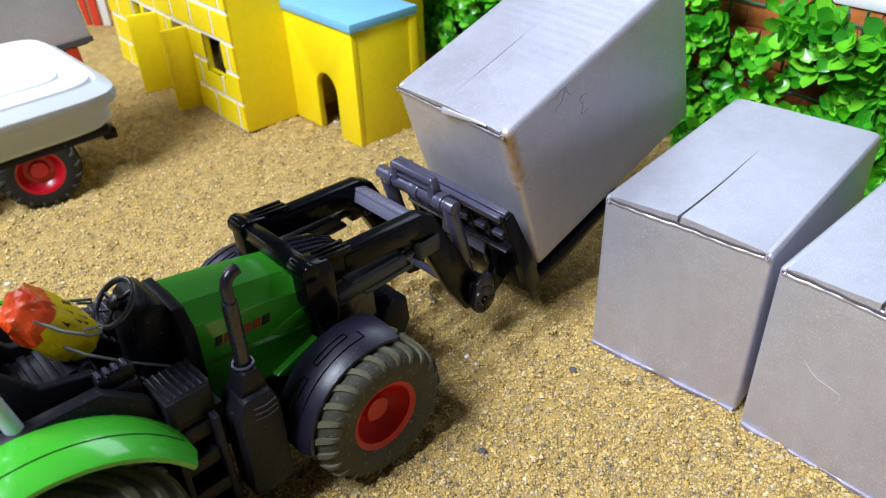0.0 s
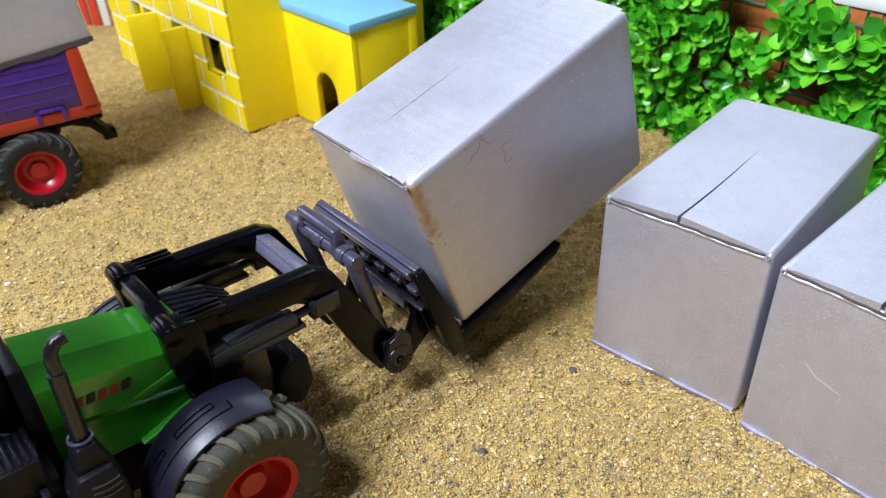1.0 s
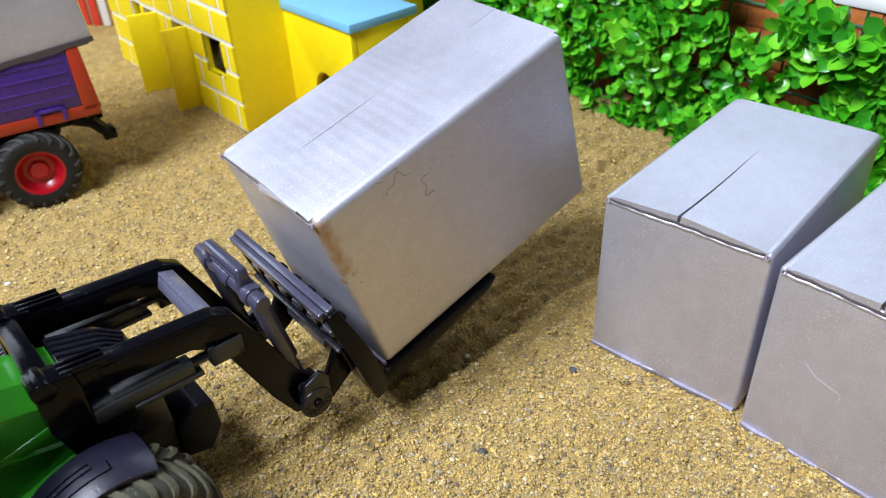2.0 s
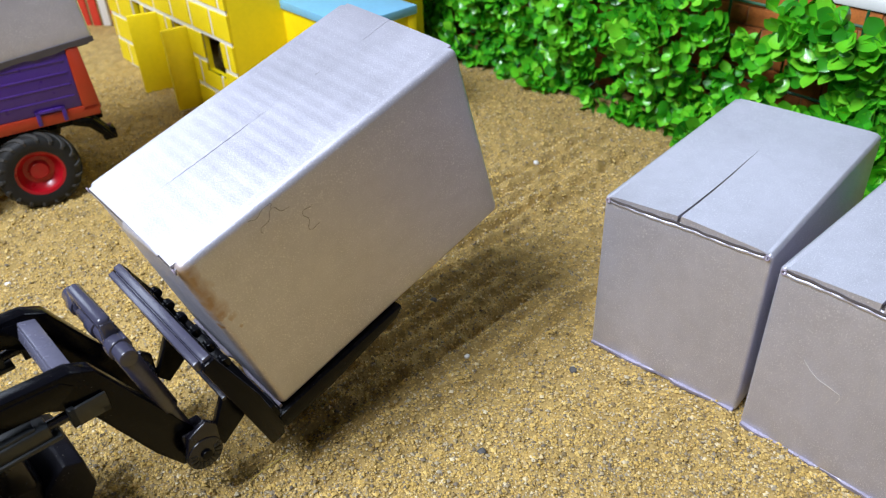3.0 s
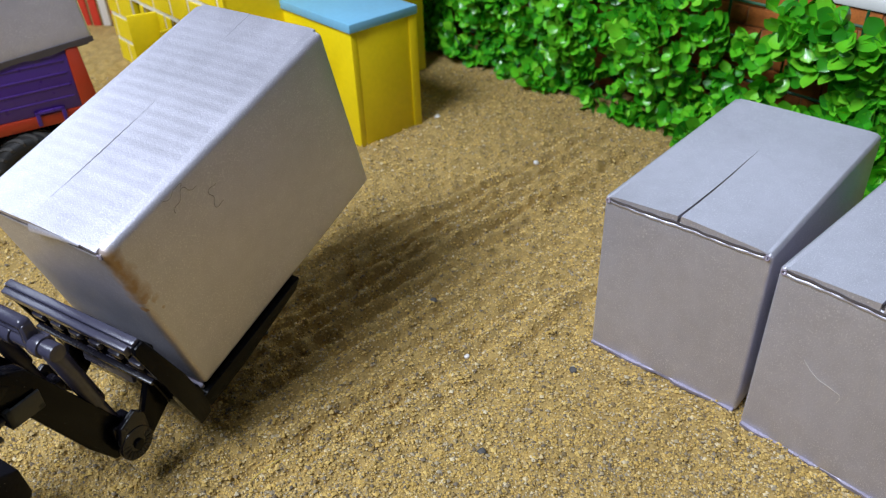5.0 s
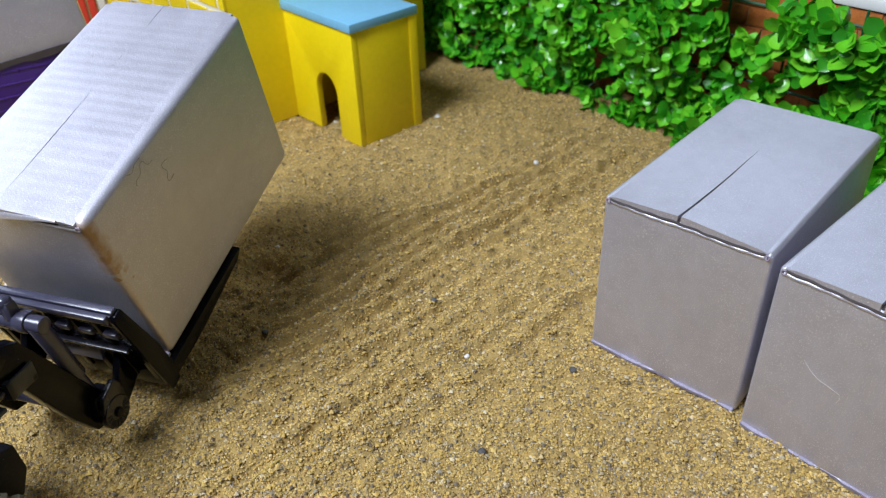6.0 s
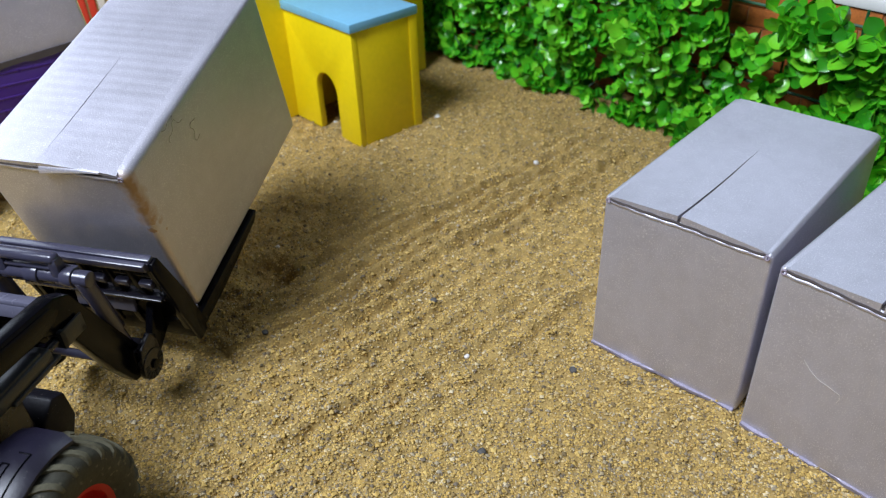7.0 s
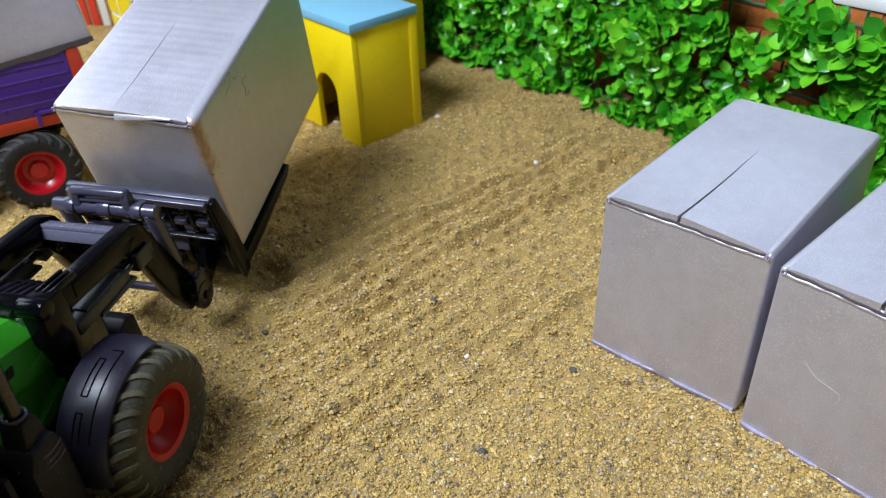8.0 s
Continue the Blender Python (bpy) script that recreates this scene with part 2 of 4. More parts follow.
def ruts(x, y):
    """Pressed wheel tracks along the way that the tractor drove."""
    u, v = 0.755 * x + 0.656 * y, -0.656 * x + 0.755 * y
    z = 0.0
    for c, w, a, u0, u1 in ((0.47, 0.065, 0.0062, 0.22, 0.66), (0.33, 0.05, 0.0046, 0.10, 0.47), (0.41, 0.04, 0.0034, 0.16, 0.60)):
        near = math.exp(-((v - c) / w) ** 4)
        along = 1 / (1 + math.exp(-(u - u0) / 0.03)) / (1 + math.exp((u - u1) / 0.04))
        wob = 0.004 * noise.noise((u * 9, v * 4, 3.0))
        z += a * near * along * (1.3 * noise.noise((u * 6, (v + wob) * 90, 8.0)) + 0.60 * math.sin((v + 2 * wob) * 330) + 0.6 * noise.noise((u * 60, v * 130, 2.0)) - 0.35)
    return z


PIT = (-0.158, 0.556)


def sand_height(x, y):
    z = 0.0038 * noise.noise((x * 9, y * 9, 0.3)) + 0.0026 * noise.noise((x * 45, y * 45, 1.7)) + 0.0030 * noise.noise((x * 120, y * 120, 5.1)) + 0.0016 * noise.noise((x * 260, y * 260, 9.4))
    # hollow that the forks dug, with a low rim
    d = math.hypot(x - PIT[0], y - PIT[1]) / 0.021
    z += -0.011 * math.exp(-d ** 4) + 0.003 * math.exp(-((d - 1.5) / 0.4) ** 2)
    return z + ruts(x, y) - 0.0008


def ground():
    def axis(lo, hi, step, far):
        inner = list(np.arange(lo, hi, step))
        return [-far, lo - 0.7, lo - 0.25, lo - 0.08] + inner + [hi + 0.08, hi + 0.25, hi + 0.7, far + 0.4]
    xs, ys = axis(-0.60, 0.60, 0.0030, 2.59), axis(0.18, 1.25, 0.0030, 1.99)
    xs[-1], ys[-1] = 2.59, 2.99
    verts = [(x, y, sand_height(x, y)) for y in ys for x in xs]
    n = len(xs)
    faces = [(j * n + i, j * n + i + 1, (j + 1) * n + i + 1, (j + 1) * n + i) for j in range(len(ys) - 1) for i in range(n - 1)]
    me = bpy.data.meshes.new("sand")
    me.from_pydata(verts, [], faces)
    me.materials.append(M_SAND)
    me.polygons.foreach_set("use_smooth", [True] * len(faces))
    tagged(new("ground", me), "coarse yellow sand with wheel ruts", "sand", kind="structure")


def grains():
    rng = np.random.default_rng(4)
    base = np.array([(1, 0, 0), (-1, 0, 0), (0, 1, 0), (0, -1, 0), (0, 0, 1), (0, 0, -1)], float)
    tris = np.array([(0, 2, 4), (2, 1, 4), (1, 3, 4), (3, 0, 4), (2, 0, 5), (1, 2, 5), (3, 1, 5), (0, 3, 5)])
    verts, faces, k = [], [], 0
    while k < 250000:
        y = 0.2 + 0.85 * rng.random() ** 1.9
        x = (rng.random() - 0.5) * 2 * (0.18 + 0.46 * y)
        s = 0.00045 + 0.00060 * rng.random() if rng.random() < 0.80 else 0.0009 + 0.0011 * rng.random() ** 2
        q = base * s * (0.6 + 0.8 * rng.random((6, 3)))
        a = rng.random() * 6.283
        c, d = math.cos(a), math.sin(a)
        q = np.c_[q[:, 0] * c - q[:, 1] * d, q[:, 0] * d + q[:, 1] * c, q[:, 2] * 0.75]
        verts.append(q + (x, y, sand_height(x, y) + s * (0.1 + 0.9 * rng.random())))
        faces.append(tris + 6 * k)
        k += 1
    me = bpy.data.meshes.new("grains")
    me.from_pydata(np.concatenate(verts).tolist(), [], np.concatenate(faces).tolist())
    me.materials.append(M_GRAIN)
    tagged(new("sand_grains", me), "loose coarse sand grains in tan and grey", "sand", kind="stuff")


def pebbles():
    rng = random.Random(5)
    for x, y, r, m in ((0.0, 0.872, 0.0036, 0), (-0.125, 0.869, 0.003, 0), (0.107, 0.752, 0.003, 0), (0.099, 0.669, 0.0025, 0), (0.077, 0.584, 0.002, 0),
                       (0.142, 0.526, 0.002, 0), (0.015, 0.443, 0.0022, 0), (-0.067, 0.462, 0.0024, 0), (-0.39, 0.557, 0.003, 0), (-0.147, 0.515, 0.002, 0),
                       (-0.154, 0.596, 0.002, 0), (-0.01, 0.507, 0.003, 1), (0.02, 0.344, 0.003, 1), (0.092, 0.414, 0.003, 1), (-0.147, 0.479, 0.003, 1)):
        b = BM()
        bmesh.ops.create_icosphere(b, subdivisions=2, radius=r)
        for v in b.verts:
            v.co *= 1 + 0.35 * noise.noise(v.co * 300 + Vector((x * 90, y * 90, 0)))
            v.co.z *= 0.7
        solid("pebble", b, M_PEBBLE if m else M_QUARTZ, "small dark grey pebble on the sand" if m else "small white quartz pebble on the sand", "pebble",
              Matrix.Translation((x, y, sand_height(x, y) + r * 0.3)), group="pebbles on the sand")


STRAW = (-0.119, 0.336)


def straw():
    b = BM()
    tube(b, [(-0.017, -0.004, 0.0), (-0.006, -0.0005, 0.0016), (0.005, 0.0022, 0.0018), (0.017, 0.0055, 0.0006)], 0.00038, 6)
    x, y = STRAW
    solid("straw", b, M_STRAW, "thin dry yellow straw lying on the sand", "straw", pose(x, y, sand_height(x, y) + 0.0006, 0, 0, 28))


# ---- silver cardboard boxes ----
def carton(name, label, L, Wd, Hh, m, notch=0.48, seam=0.62, lift=0.002, ripple=0.0, worn=False, flaps=True, seed=1):
    """Origin at the lower right corner of the front end; x runs along the length, y to the left."""
    rng = random.Random(seed)
    root = thing(name, label, "box", m, group="silver cardboard boxes")
    t = 0.0022
    # body: four walls and a bottom with soft, slightly bulging faces
    b = BM()
    nx, ny, nz = 14, 8, 10
    grid = {}

    def put(i, j, k):
        if (i, j, k) not in grid:
            x, y, z = L * i / nx, Wd * j / ny, (Hh - 0.0006) * k / nz
            s = lambda q: 4 * q * (1 - q)
            bulge = 0.0008
            if i in (0, nx):
                x += (-1 if i == 0 else 1) * bulge * s(j / ny) * s(k / nz)
            if j in (0, ny):
                y += (-1 if j == 0 else 1) * bulge * s(i / nx) * s(k / nz)
            grid[i, j, k] = b.verts.new((x, y, z))
        return grid[i, j, k]
    for k in range(nz):
        for i in range(nx):
            for j in (0, ny):
                b.faces.new((put(i, j, k), put(i + 1, j, k), put(i + 1, j, k + 1), put(i, j, k + 1)))
        for j in range(ny):
            for i in (0, nx):
                b.faces.new((put(i, j, k), put(i, j + 1, k), put(i, j + 1, k + 1), put(i, j, k + 1)))
    for i in range(nx):
        for j in range(ny):
            b.faces.new((put(i, j, 0), put(i + 1, j, 0), put(i + 1, j + 1, 0), put(i, j + 1, 0)))
            b.faces.new((put(i, j, nz), put(i + 1, j, nz), put(i + 1, j + 1, nz), put(i, j + 1, nz)))
    bmesh.ops.recalc_face_normals(b, faces=b.faces[:])
    bmesh.ops.dissolve_limit(b, angle_limit=radians(0.05), verts=b.verts[:], edges=b.edges[:])
    sharp = [e for e in b.edges if len(e.link_faces) == 2 and e.calc_face_angle(0) > 0.8]
    bevel(b, sharp, 0.0048 if worn else 0.0030, 5)
    part("body", b, M_SILVERWORN if worn else M_SILVER, root, "silver painted cardboard walls", smooth=50)
    if flaps:
        # two long top flaps that meet at the seam, a little open at the front
        for side in (0, 1):
            b = BM()
            n = 80 if ripple else 16
            rows = []
            for i in range(n + 1):
                q = i / n
                x = -0.0004 + (L + 0.0002) * q
                gap = (0.00022 if worn else 0.0011) * max(0.0, 1 - q / seam) - 0.0001 * (q > seam)
                mid = Wd * notch + (gap if side else -gap)
                up = lift * max(0.0, 1 - q * 2.2) ** 2 * (1.0 if side == 0 else 0.9)
                sag = 0.0007 * math.sin(q * 9 + seed + side)
                rip = ripple * 0.7 * (math.sin(q * 150) + 0.6 * math.sin(q * 61 + side)) * (0.35 + 0.65 * math.sin(q * 3.1))
                e0 = 0.006 if worn else 0.0035
                ys_ = [e0, e0 + 0.006, mid] if side == 0 else [mid, Wd - e0 - 0.006, Wd - e0]
                zs = [-0.0009, up * 0.25 - 0.0003, sag * 0.4 + up] if side == 0 else [sag * 0.4 + up, up * 0.25 - 0.0003, -0.0009]
                rows.append([(b.verts.new((x, yy, Hh - t + 0.0003 + min(zz, 0.0))), b.verts.new((x, yy, Hh + zz + rip))) for yy, zz in zip(ys_, zs)])
            for a, c in zip(rows, rows[1:]):
                for k in range(2):
                    b.faces.new((a[k][1], c[k][1], c[k + 1][1], a[k + 1][1]))
                    b.faces.new((a[k][0], a[k + 1][0], c[k + 1][0], c[k][0]))
                b.faces.new((a[0][0], c[0][0], c[0][1], a[0][1]))
                b.faces.new((a[2][0], a[2][1], c[2][1], c[2][0]))
            for a in (rows[0], rows[-1]):
                for k in range(2):
                    b.faces.new((a[k][0], a[k + 1][0], a[k + 1][1], a[k][1]))
            bmesh.ops.recalc_face_normals(b, faces=b.faces[:])
            part("top_flap", b, M_SILVER, root, smooth=35)
        # dark wedge that paints the shade inside the open seam
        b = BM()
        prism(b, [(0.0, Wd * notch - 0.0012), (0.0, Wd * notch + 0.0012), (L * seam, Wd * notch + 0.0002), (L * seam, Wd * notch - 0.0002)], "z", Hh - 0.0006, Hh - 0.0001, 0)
        part("seam_gap", b, M_CARDSHADE, root, "dark strip for the shade in the open seam")
        # inner flap edge that shows as a thin layered lip along the front
        b = BM()
        lip = [(0.0003, Wd * q, Hh - 0.0044 + 0.0004 * math.sin(q * 13 + seed) + 0.00025 * math.sin(q * 61)) for q in np.linspace(0.03, 0.97, 60)]
        tube(b, lip, 0.0015, 10)
        part("front_flap_edge", b, M_SILVER, root, "bright folded silver edge")
        # dark tube along the front that stands in for shade below the flap
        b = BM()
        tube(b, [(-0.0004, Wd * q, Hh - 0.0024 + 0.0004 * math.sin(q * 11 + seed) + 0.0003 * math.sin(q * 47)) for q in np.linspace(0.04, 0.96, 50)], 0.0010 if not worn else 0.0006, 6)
        part("flap_gap", b, M_CARDSHADE, root, "dark strip for the shade under the flap")
        for yy in (0.0035, Wd - 0.0035):
            b = BM()
            ring(b, 0.0015, 0.0006, pose(-0.0009, yy, Hh - 0.0034, 0, 90, 0), 14, 6)
            part("folded_corner", b, M_CARD, root)
    # bottom flap that is crushed against the sand
    b = BM()
    rows = []
    for q in np.linspace(0.0, 1.0, 22):
        w = (0.0013 + 0.0004 * math.sin(q * 17 + seed) + 0.0006 * rng.random()) * (0.1 if 0.40 < q < 0.54 else 1.1)
        y = Wd * (0.01 + 0.98 * q)
        rows.append((b.verts.new((-w, y, 0.0002)), b.verts.new((-w, y, 0.0024)), b.verts.new((0.0005, y, 0.0032)), b.verts.new((0.0005, y, 0.0002))))
    for a, c in zip(rows, rows[1:]):
        for k in range(4):
            b.faces.new((a[k], a[(k + 1) % 4], c[(k + 1) % 4], c[k]))
    b.faces.new(rows[0]); b.faces.new(rows[-1][::-1])
    part("bottom_flap", b, M_LIP, root, "crushed silver bottom flap")
    if worn:
        # the flap's corner at the seam curls down over the front edge
        mid = Wd * notch - 0.0013
        b = BM()
        rows = []
        for q in np.linspace(0.0, 1.0, 12):
            r = 0.0062 * (1 - q) ** 1.3 + 0.0012
            y = mid * (1 - 0.72 * q)
            row = []
            for a in np.linspace(90, 168, 10):
                c, d = math.cos(radians(a)), math.sin(radians(a))
                row.append(b.verts.new((r * 0.75 - 0.0012 + r * c, y, Hh + 0.0009 - r + r * d)))
            for a in np.linspace(168, 90, 10):
                c, d = math.cos(radians(a)), math.sin(radians(a))
                row.append(b.verts.new((r * 0.75 - 0.0012 + (r - 0.0007) * c, y, Hh + 0.0009 - r + (r - 0.0007) * d)))
            rows.append(row)
        for a, c in zip(rows, rows[1:]):
            for k in range(20):
                b.faces.new((a[k], a[(k + 1) % 20], c[(k + 1) % 20], c[k]))
        b.faces.new(rows[0])
        b.faces.new(rows[-1][::-1])
        part("curled_corner", b, M_SILVER, root, "bright curled corner of the flap", smooth=45)
        b = BM()
        for s in range(3):
            pts = []
            x, z, a = 0.055 + 0.012 * s, Hh * 0.96 - 0.008 * s, s * 2.0
            for i in range(22):
                a += 0.55 * math.sin(i * 0.6 + s * 2) + 0.12
                x, z = x + 0.0014 * math.cos(a), min(Hh - 0.003, z + 0.0014 * math.sin(a))
                pts.append((x, -0.0013, z))
            tube(b, pts, 0.00014, 4)
        part("stuck_thread", b, M_CARDSHADE, root, "thin curled thread stuck to the side")
    return root


def boxes():
    carton("cardboard_box", "silver painted cardboard box standing on the sand beside another", 0.2047, 0.116, 0.1327, pose(0.1964, 0.3688, 0.0, 0, 0, 47.04), notch=0.53, lift=0.0035, seed=2)
    carton("cardboard_box", "silver painted cardboard box on sand with a thread on it", 0.2047, 0.116, 0.1327, pose(0.2723, 0.2717, 0.0, 0, 0, 41.0), notch=0.5, lift=0.0035, seed=5)
    th = BM()
    run = [(0.0105, 0.0085), (0.006, 0.0035), (0.000, -0.0005), (-0.008, -0.002), (-0.0135, -0.0035), (-0.0145, -0.007), (-0.0135, -0.010)]
    tube(th, [(0, y + 0.007, z - 0.009) for y, z in run], 0.00011, 5)
    m = pose(0.2723, 0.2717, 0.0, 0, 0, 41.0) @ pose(-0.0015, 0.07, 0.078)
    solid("thread", th, M_FWHITE, "thin pale thread stuck to a silver box", "thread", m)


# ---- house ----
HOUSE = pose(-0.2285, 0.8488, 0.0, 0, 0, 41.0)


def house():
    root = thing("toy_house", "yellow wooden toy house with white brick lines and a porch", "toy house", HOUSE)
    T = 0.008
    # long wall at x=0 with openings: (y0, y1, z0, z1)
    openings = [(0.027, 0.073, 0.060, 0.106), (0.108, 0.152, 0.0, 0.104), (0.190, 0.234, 0.0, 0.104), (0.245, 0.275, 0.082, 0.106)]
    top = 0.25
    b, inner = BM(), BM()
    cuts = sorted({0.0, 0.36, *[o[0] for o in openings], *[o[1] for o in openings]})
    for y0, y1 in zip(cuts, cuts[1:]):
        spans = [(0.0, top)]
        for o in openings:
            if o[0] <= y0 and y1 <= o[1]:
                spans = [s for s in ((0.0, o[2]), (o[3], top)) if s[1] - s[0] > 0.001]
        for z0, z1 in spans:
            block(b, 0.0, 0.0016, y0, y1, z0, z1, 0)
            block(inner, 0.0016, 0.0022 if y0 == 0.0 else T, y0, y1, z0, z1, 0)
    part("brick_lined_wall", b, M_MORTAR, root, "white base paint between yellow bricks", smooth=0)
    part("inner_wall", inner, M_YELLOW, root, smooth=0)
    b = BM()
    block(b, 0.0024, 0.284, -0.0012, T - 0.0012, 0, top, 0.0004)
    part("end_wall", b, M_YELLOW, root)
    b = BM()
    block(b, 0.276, 0.284, T, 0.36, 0, top, 0.0008)
    block(b, T, 0.276, 0.352, 0.36, 0, top, 0.0008)
    part("rear_wall", b, M_YELLOW, root)
    b = BM()
    block(b, 0.0, 0.284, 0.0, 0.36, top, top + 0.008, 0.001)
    part("roof", b, M_BLUE, root, "flat light blue roof board")
    # yellow bricks, 36 mm courses
    z, row = 0.0, 0
    while z < top - 0.01:
        y = -0.012 - (0.0 if row % 2 else 0.026)
        while y < 0.36:
            y0, y1, z0, z1 = max(y + 0.003, -0.0012), min(y + 0.052 - 0.003, 0.36), z + 0.003, z + 0.036 - 0.003
            z1 = min(z1, top)
            pieces = [(y0, y1, z0, z1)]
            for o in openings:
                nxt = []
                for p in pieces:
                    if p[0] >= o[1] or p[1] <= o[0] or p[2] >= o[3] or p[3] <= o[2]:
                        nxt.append(p)
                        continue
                    nxt += [(p[0], o[0], p[2], p[3]), (o[1], p[1], p[2], p[3]),
                            (max(p[0], o[0]), min(p[1], o[1]), p[2], o[2]), (max(p[0], o[0]), min(p[1], o[1]), o[3], p[3])]
                pieces = [p for p in nxt if p[1] - p[0] > 0.004 and p[3] - p[2] > 0.003]
            for p in pieces:
                part("brick", block(BM(), -0.0012, 0.0023, p[0], p[1], p[2], p[3], 0), M_YELLOW, root, smooth=0)
            y += 0.052
        z += 0.036
        row += 1
    # two open door leaves
    for y, w, a in ((0.1135, 0.037, 83), (0.1955, 0.043, 74)):
        b = BM()
        block(b, -0.003, 0.003, 0, w, 0.0, 0.103, 0.0008, pose(0.006, y, 0.0025, 0, 0, a))
        part("door", b, M_YELLOW, root, "yellow door leaf standing open")
    # porch with an arched opening
    px0, px1, py0, py1, h = 0.071, 0.160, -0.1325, -0.0012, 0.134
    b = BM()
    arch = [(py0, 0), (-0.094, 0), (-0.094, 0.05)]
    for k in range(1, 12):
        a = math.pi * k / 12
        arch.append((-0.0735 - 0.0205 * math.cos(a), 0.052 + 0.0225 * math.sin(a)))
    arch += [(-0.053, 0.05), (-0.053, 0), (py1, 0), (py1, h), (py0, h)]
    prism(b, arch, "x", px0, px0 + T, 0.0004)
    part("porch_front", b, M_YELLOW, root, "yellow porch wall with an arched opening", smooth=30)
    b = BM()
    block(b, px0 + T, px1, py0, py0 + T, 0, h, 0.0008)
    part("porch_side", b, M_YELLOW, root)
    b = BM()
    block(b, px1 - T, px1, py0 + T, py1, 0, h, 0.0008)
    part("porch_back", b, M_YELLOW, root)
    b = BM()
    block(b, px1 - 0.010, px1 + 0.0015, py0 - 0.0015, py0 - 0.0002, 0, h, 0.0004)
    part("porch_trim", b, M_YELLOW, root)
    b = BM()
    block(b, px0 - 0.003, px1 + 0.002, py0 - 0.003, py1, h, h + 0.010, 0.0012)
    part("porch_roof", b, M_BLUE, root, "light blue flat porch roof")
    # dark toy figure of an animal that stands behind the window
    b = BM()
    bmesh.ops.create_uvsphere(b, u_segments=16, v_segments=10, radius=0.014)
    for v in b.verts:
        v.co.z *= 1.4
        v.co *= 1 + 0.2 * noise.noise(v.co * 120)
    tube(b, [(0, 0, -0.01), (0.002, 0.002, -0.08)], 0.008, 10)
    solid("toy_animal", b, M_DARK, "glossy black toy animal behind the house window", "toy", HOUSE @ pose(0.021, 0.048, 0.086))


# ---- fence ----
def fence():
    root = thing("toy_fence", "red and white striped toy fence at the back", "fence", pose(-0.64, 1.30, 0, 0, 0, -8))
    for i in range(9):
        b = BM()
        prism(b, [(0, 0), (0.013, 0), (0.013, 0.17), (0.0065, 0.18), (0, 0.17)], "y", 0, 0.004, 0.0006, pose(-0.02 + i * 0.018, 0, 0))
        part("picket", b, M_FRED if i % 3 else M_FWHITE, root)
    for z in (0.05, 0.13):
        part("rail", block(BM(), -0.03, 0.18, 0.0045, 0.009, z, z + 0.012, 0.0006), M_FWHITE, root)
    part("post", block(BM(), -0.05, -0.035, 0, 0.012, 0, 0.2, 0.001), M_LIME, root, "pale green corner post")


# ---- hedge and brick wall ----
HED = Vector((0.016, 1.066, 0.0))
HDIR = Vector((0.646, -0.763, 0.0))
HBACK = Vector((0.763, 0.646, 0.0))


def brick_wall():
    ang = math.degrees(math.atan2(HDIR.y, HDIR.x))
    m = Matrix.Translation(HED + HBACK * 0.075) @ pose(0, 0, 0, 0, 0, ang)
    root = thing("brick_wall", "small red brick garden wall behind the hedge", "wall", m)
    part("joint_bed", block(BM(), -0.25, 0.95, 0.002, 0.03, 0, 0.1625, 0), M_JOINT, root, smooth=0)
    me = mesh_of(block(BM(), 0, 0.0365, -0.0005, 0.014, 0, 0.0185, 0.0012), M_BRICK)
    for r in range(8):
        x = -0.25 + (0.019 if r % 2 else 0)
        while x < 0.9:
            ob = new("brick", me)
            ob.parent = root
            ob.matrix_basis = pose(x, 0, r * 0.0203 + 0.001)
            x += 0.0385
    part("coping", block(BM(), -0.25, 0.95, -0.004, 0.20, 0.1630, 0.1745, 0.002), M_FWHITE, root, "white coping board")


LEAF_OUT = [(0.0, 0.02), (0.12, 0.16), (0.28, 0.32), (0.44, 0.40), (0.60, 0.41), (0.75, 0.35), (0.87, 0.24), (0.95, 0.12), (1.02, 0.01)]


def leaf_shape(s):
    """A small cupped oval leaf: its vertices and faces."""
    verts, faces = [], []
    for x, w in LEAF_OUT:
        lift = 0.22 * x * x
        verts += [(x * s, -w * s, (lift + w * 0.35) * s), (x * s, 0, lift * s), (x * s, w * s, (lift + w * 0.35) * s)]
    for i in range(len(LEAF_OUT) - 1):
        for k in (0, 1):
            a = 3 * i + k
            faces.append((a, a + 3, a + 4, a + 1))
    return verts, faces


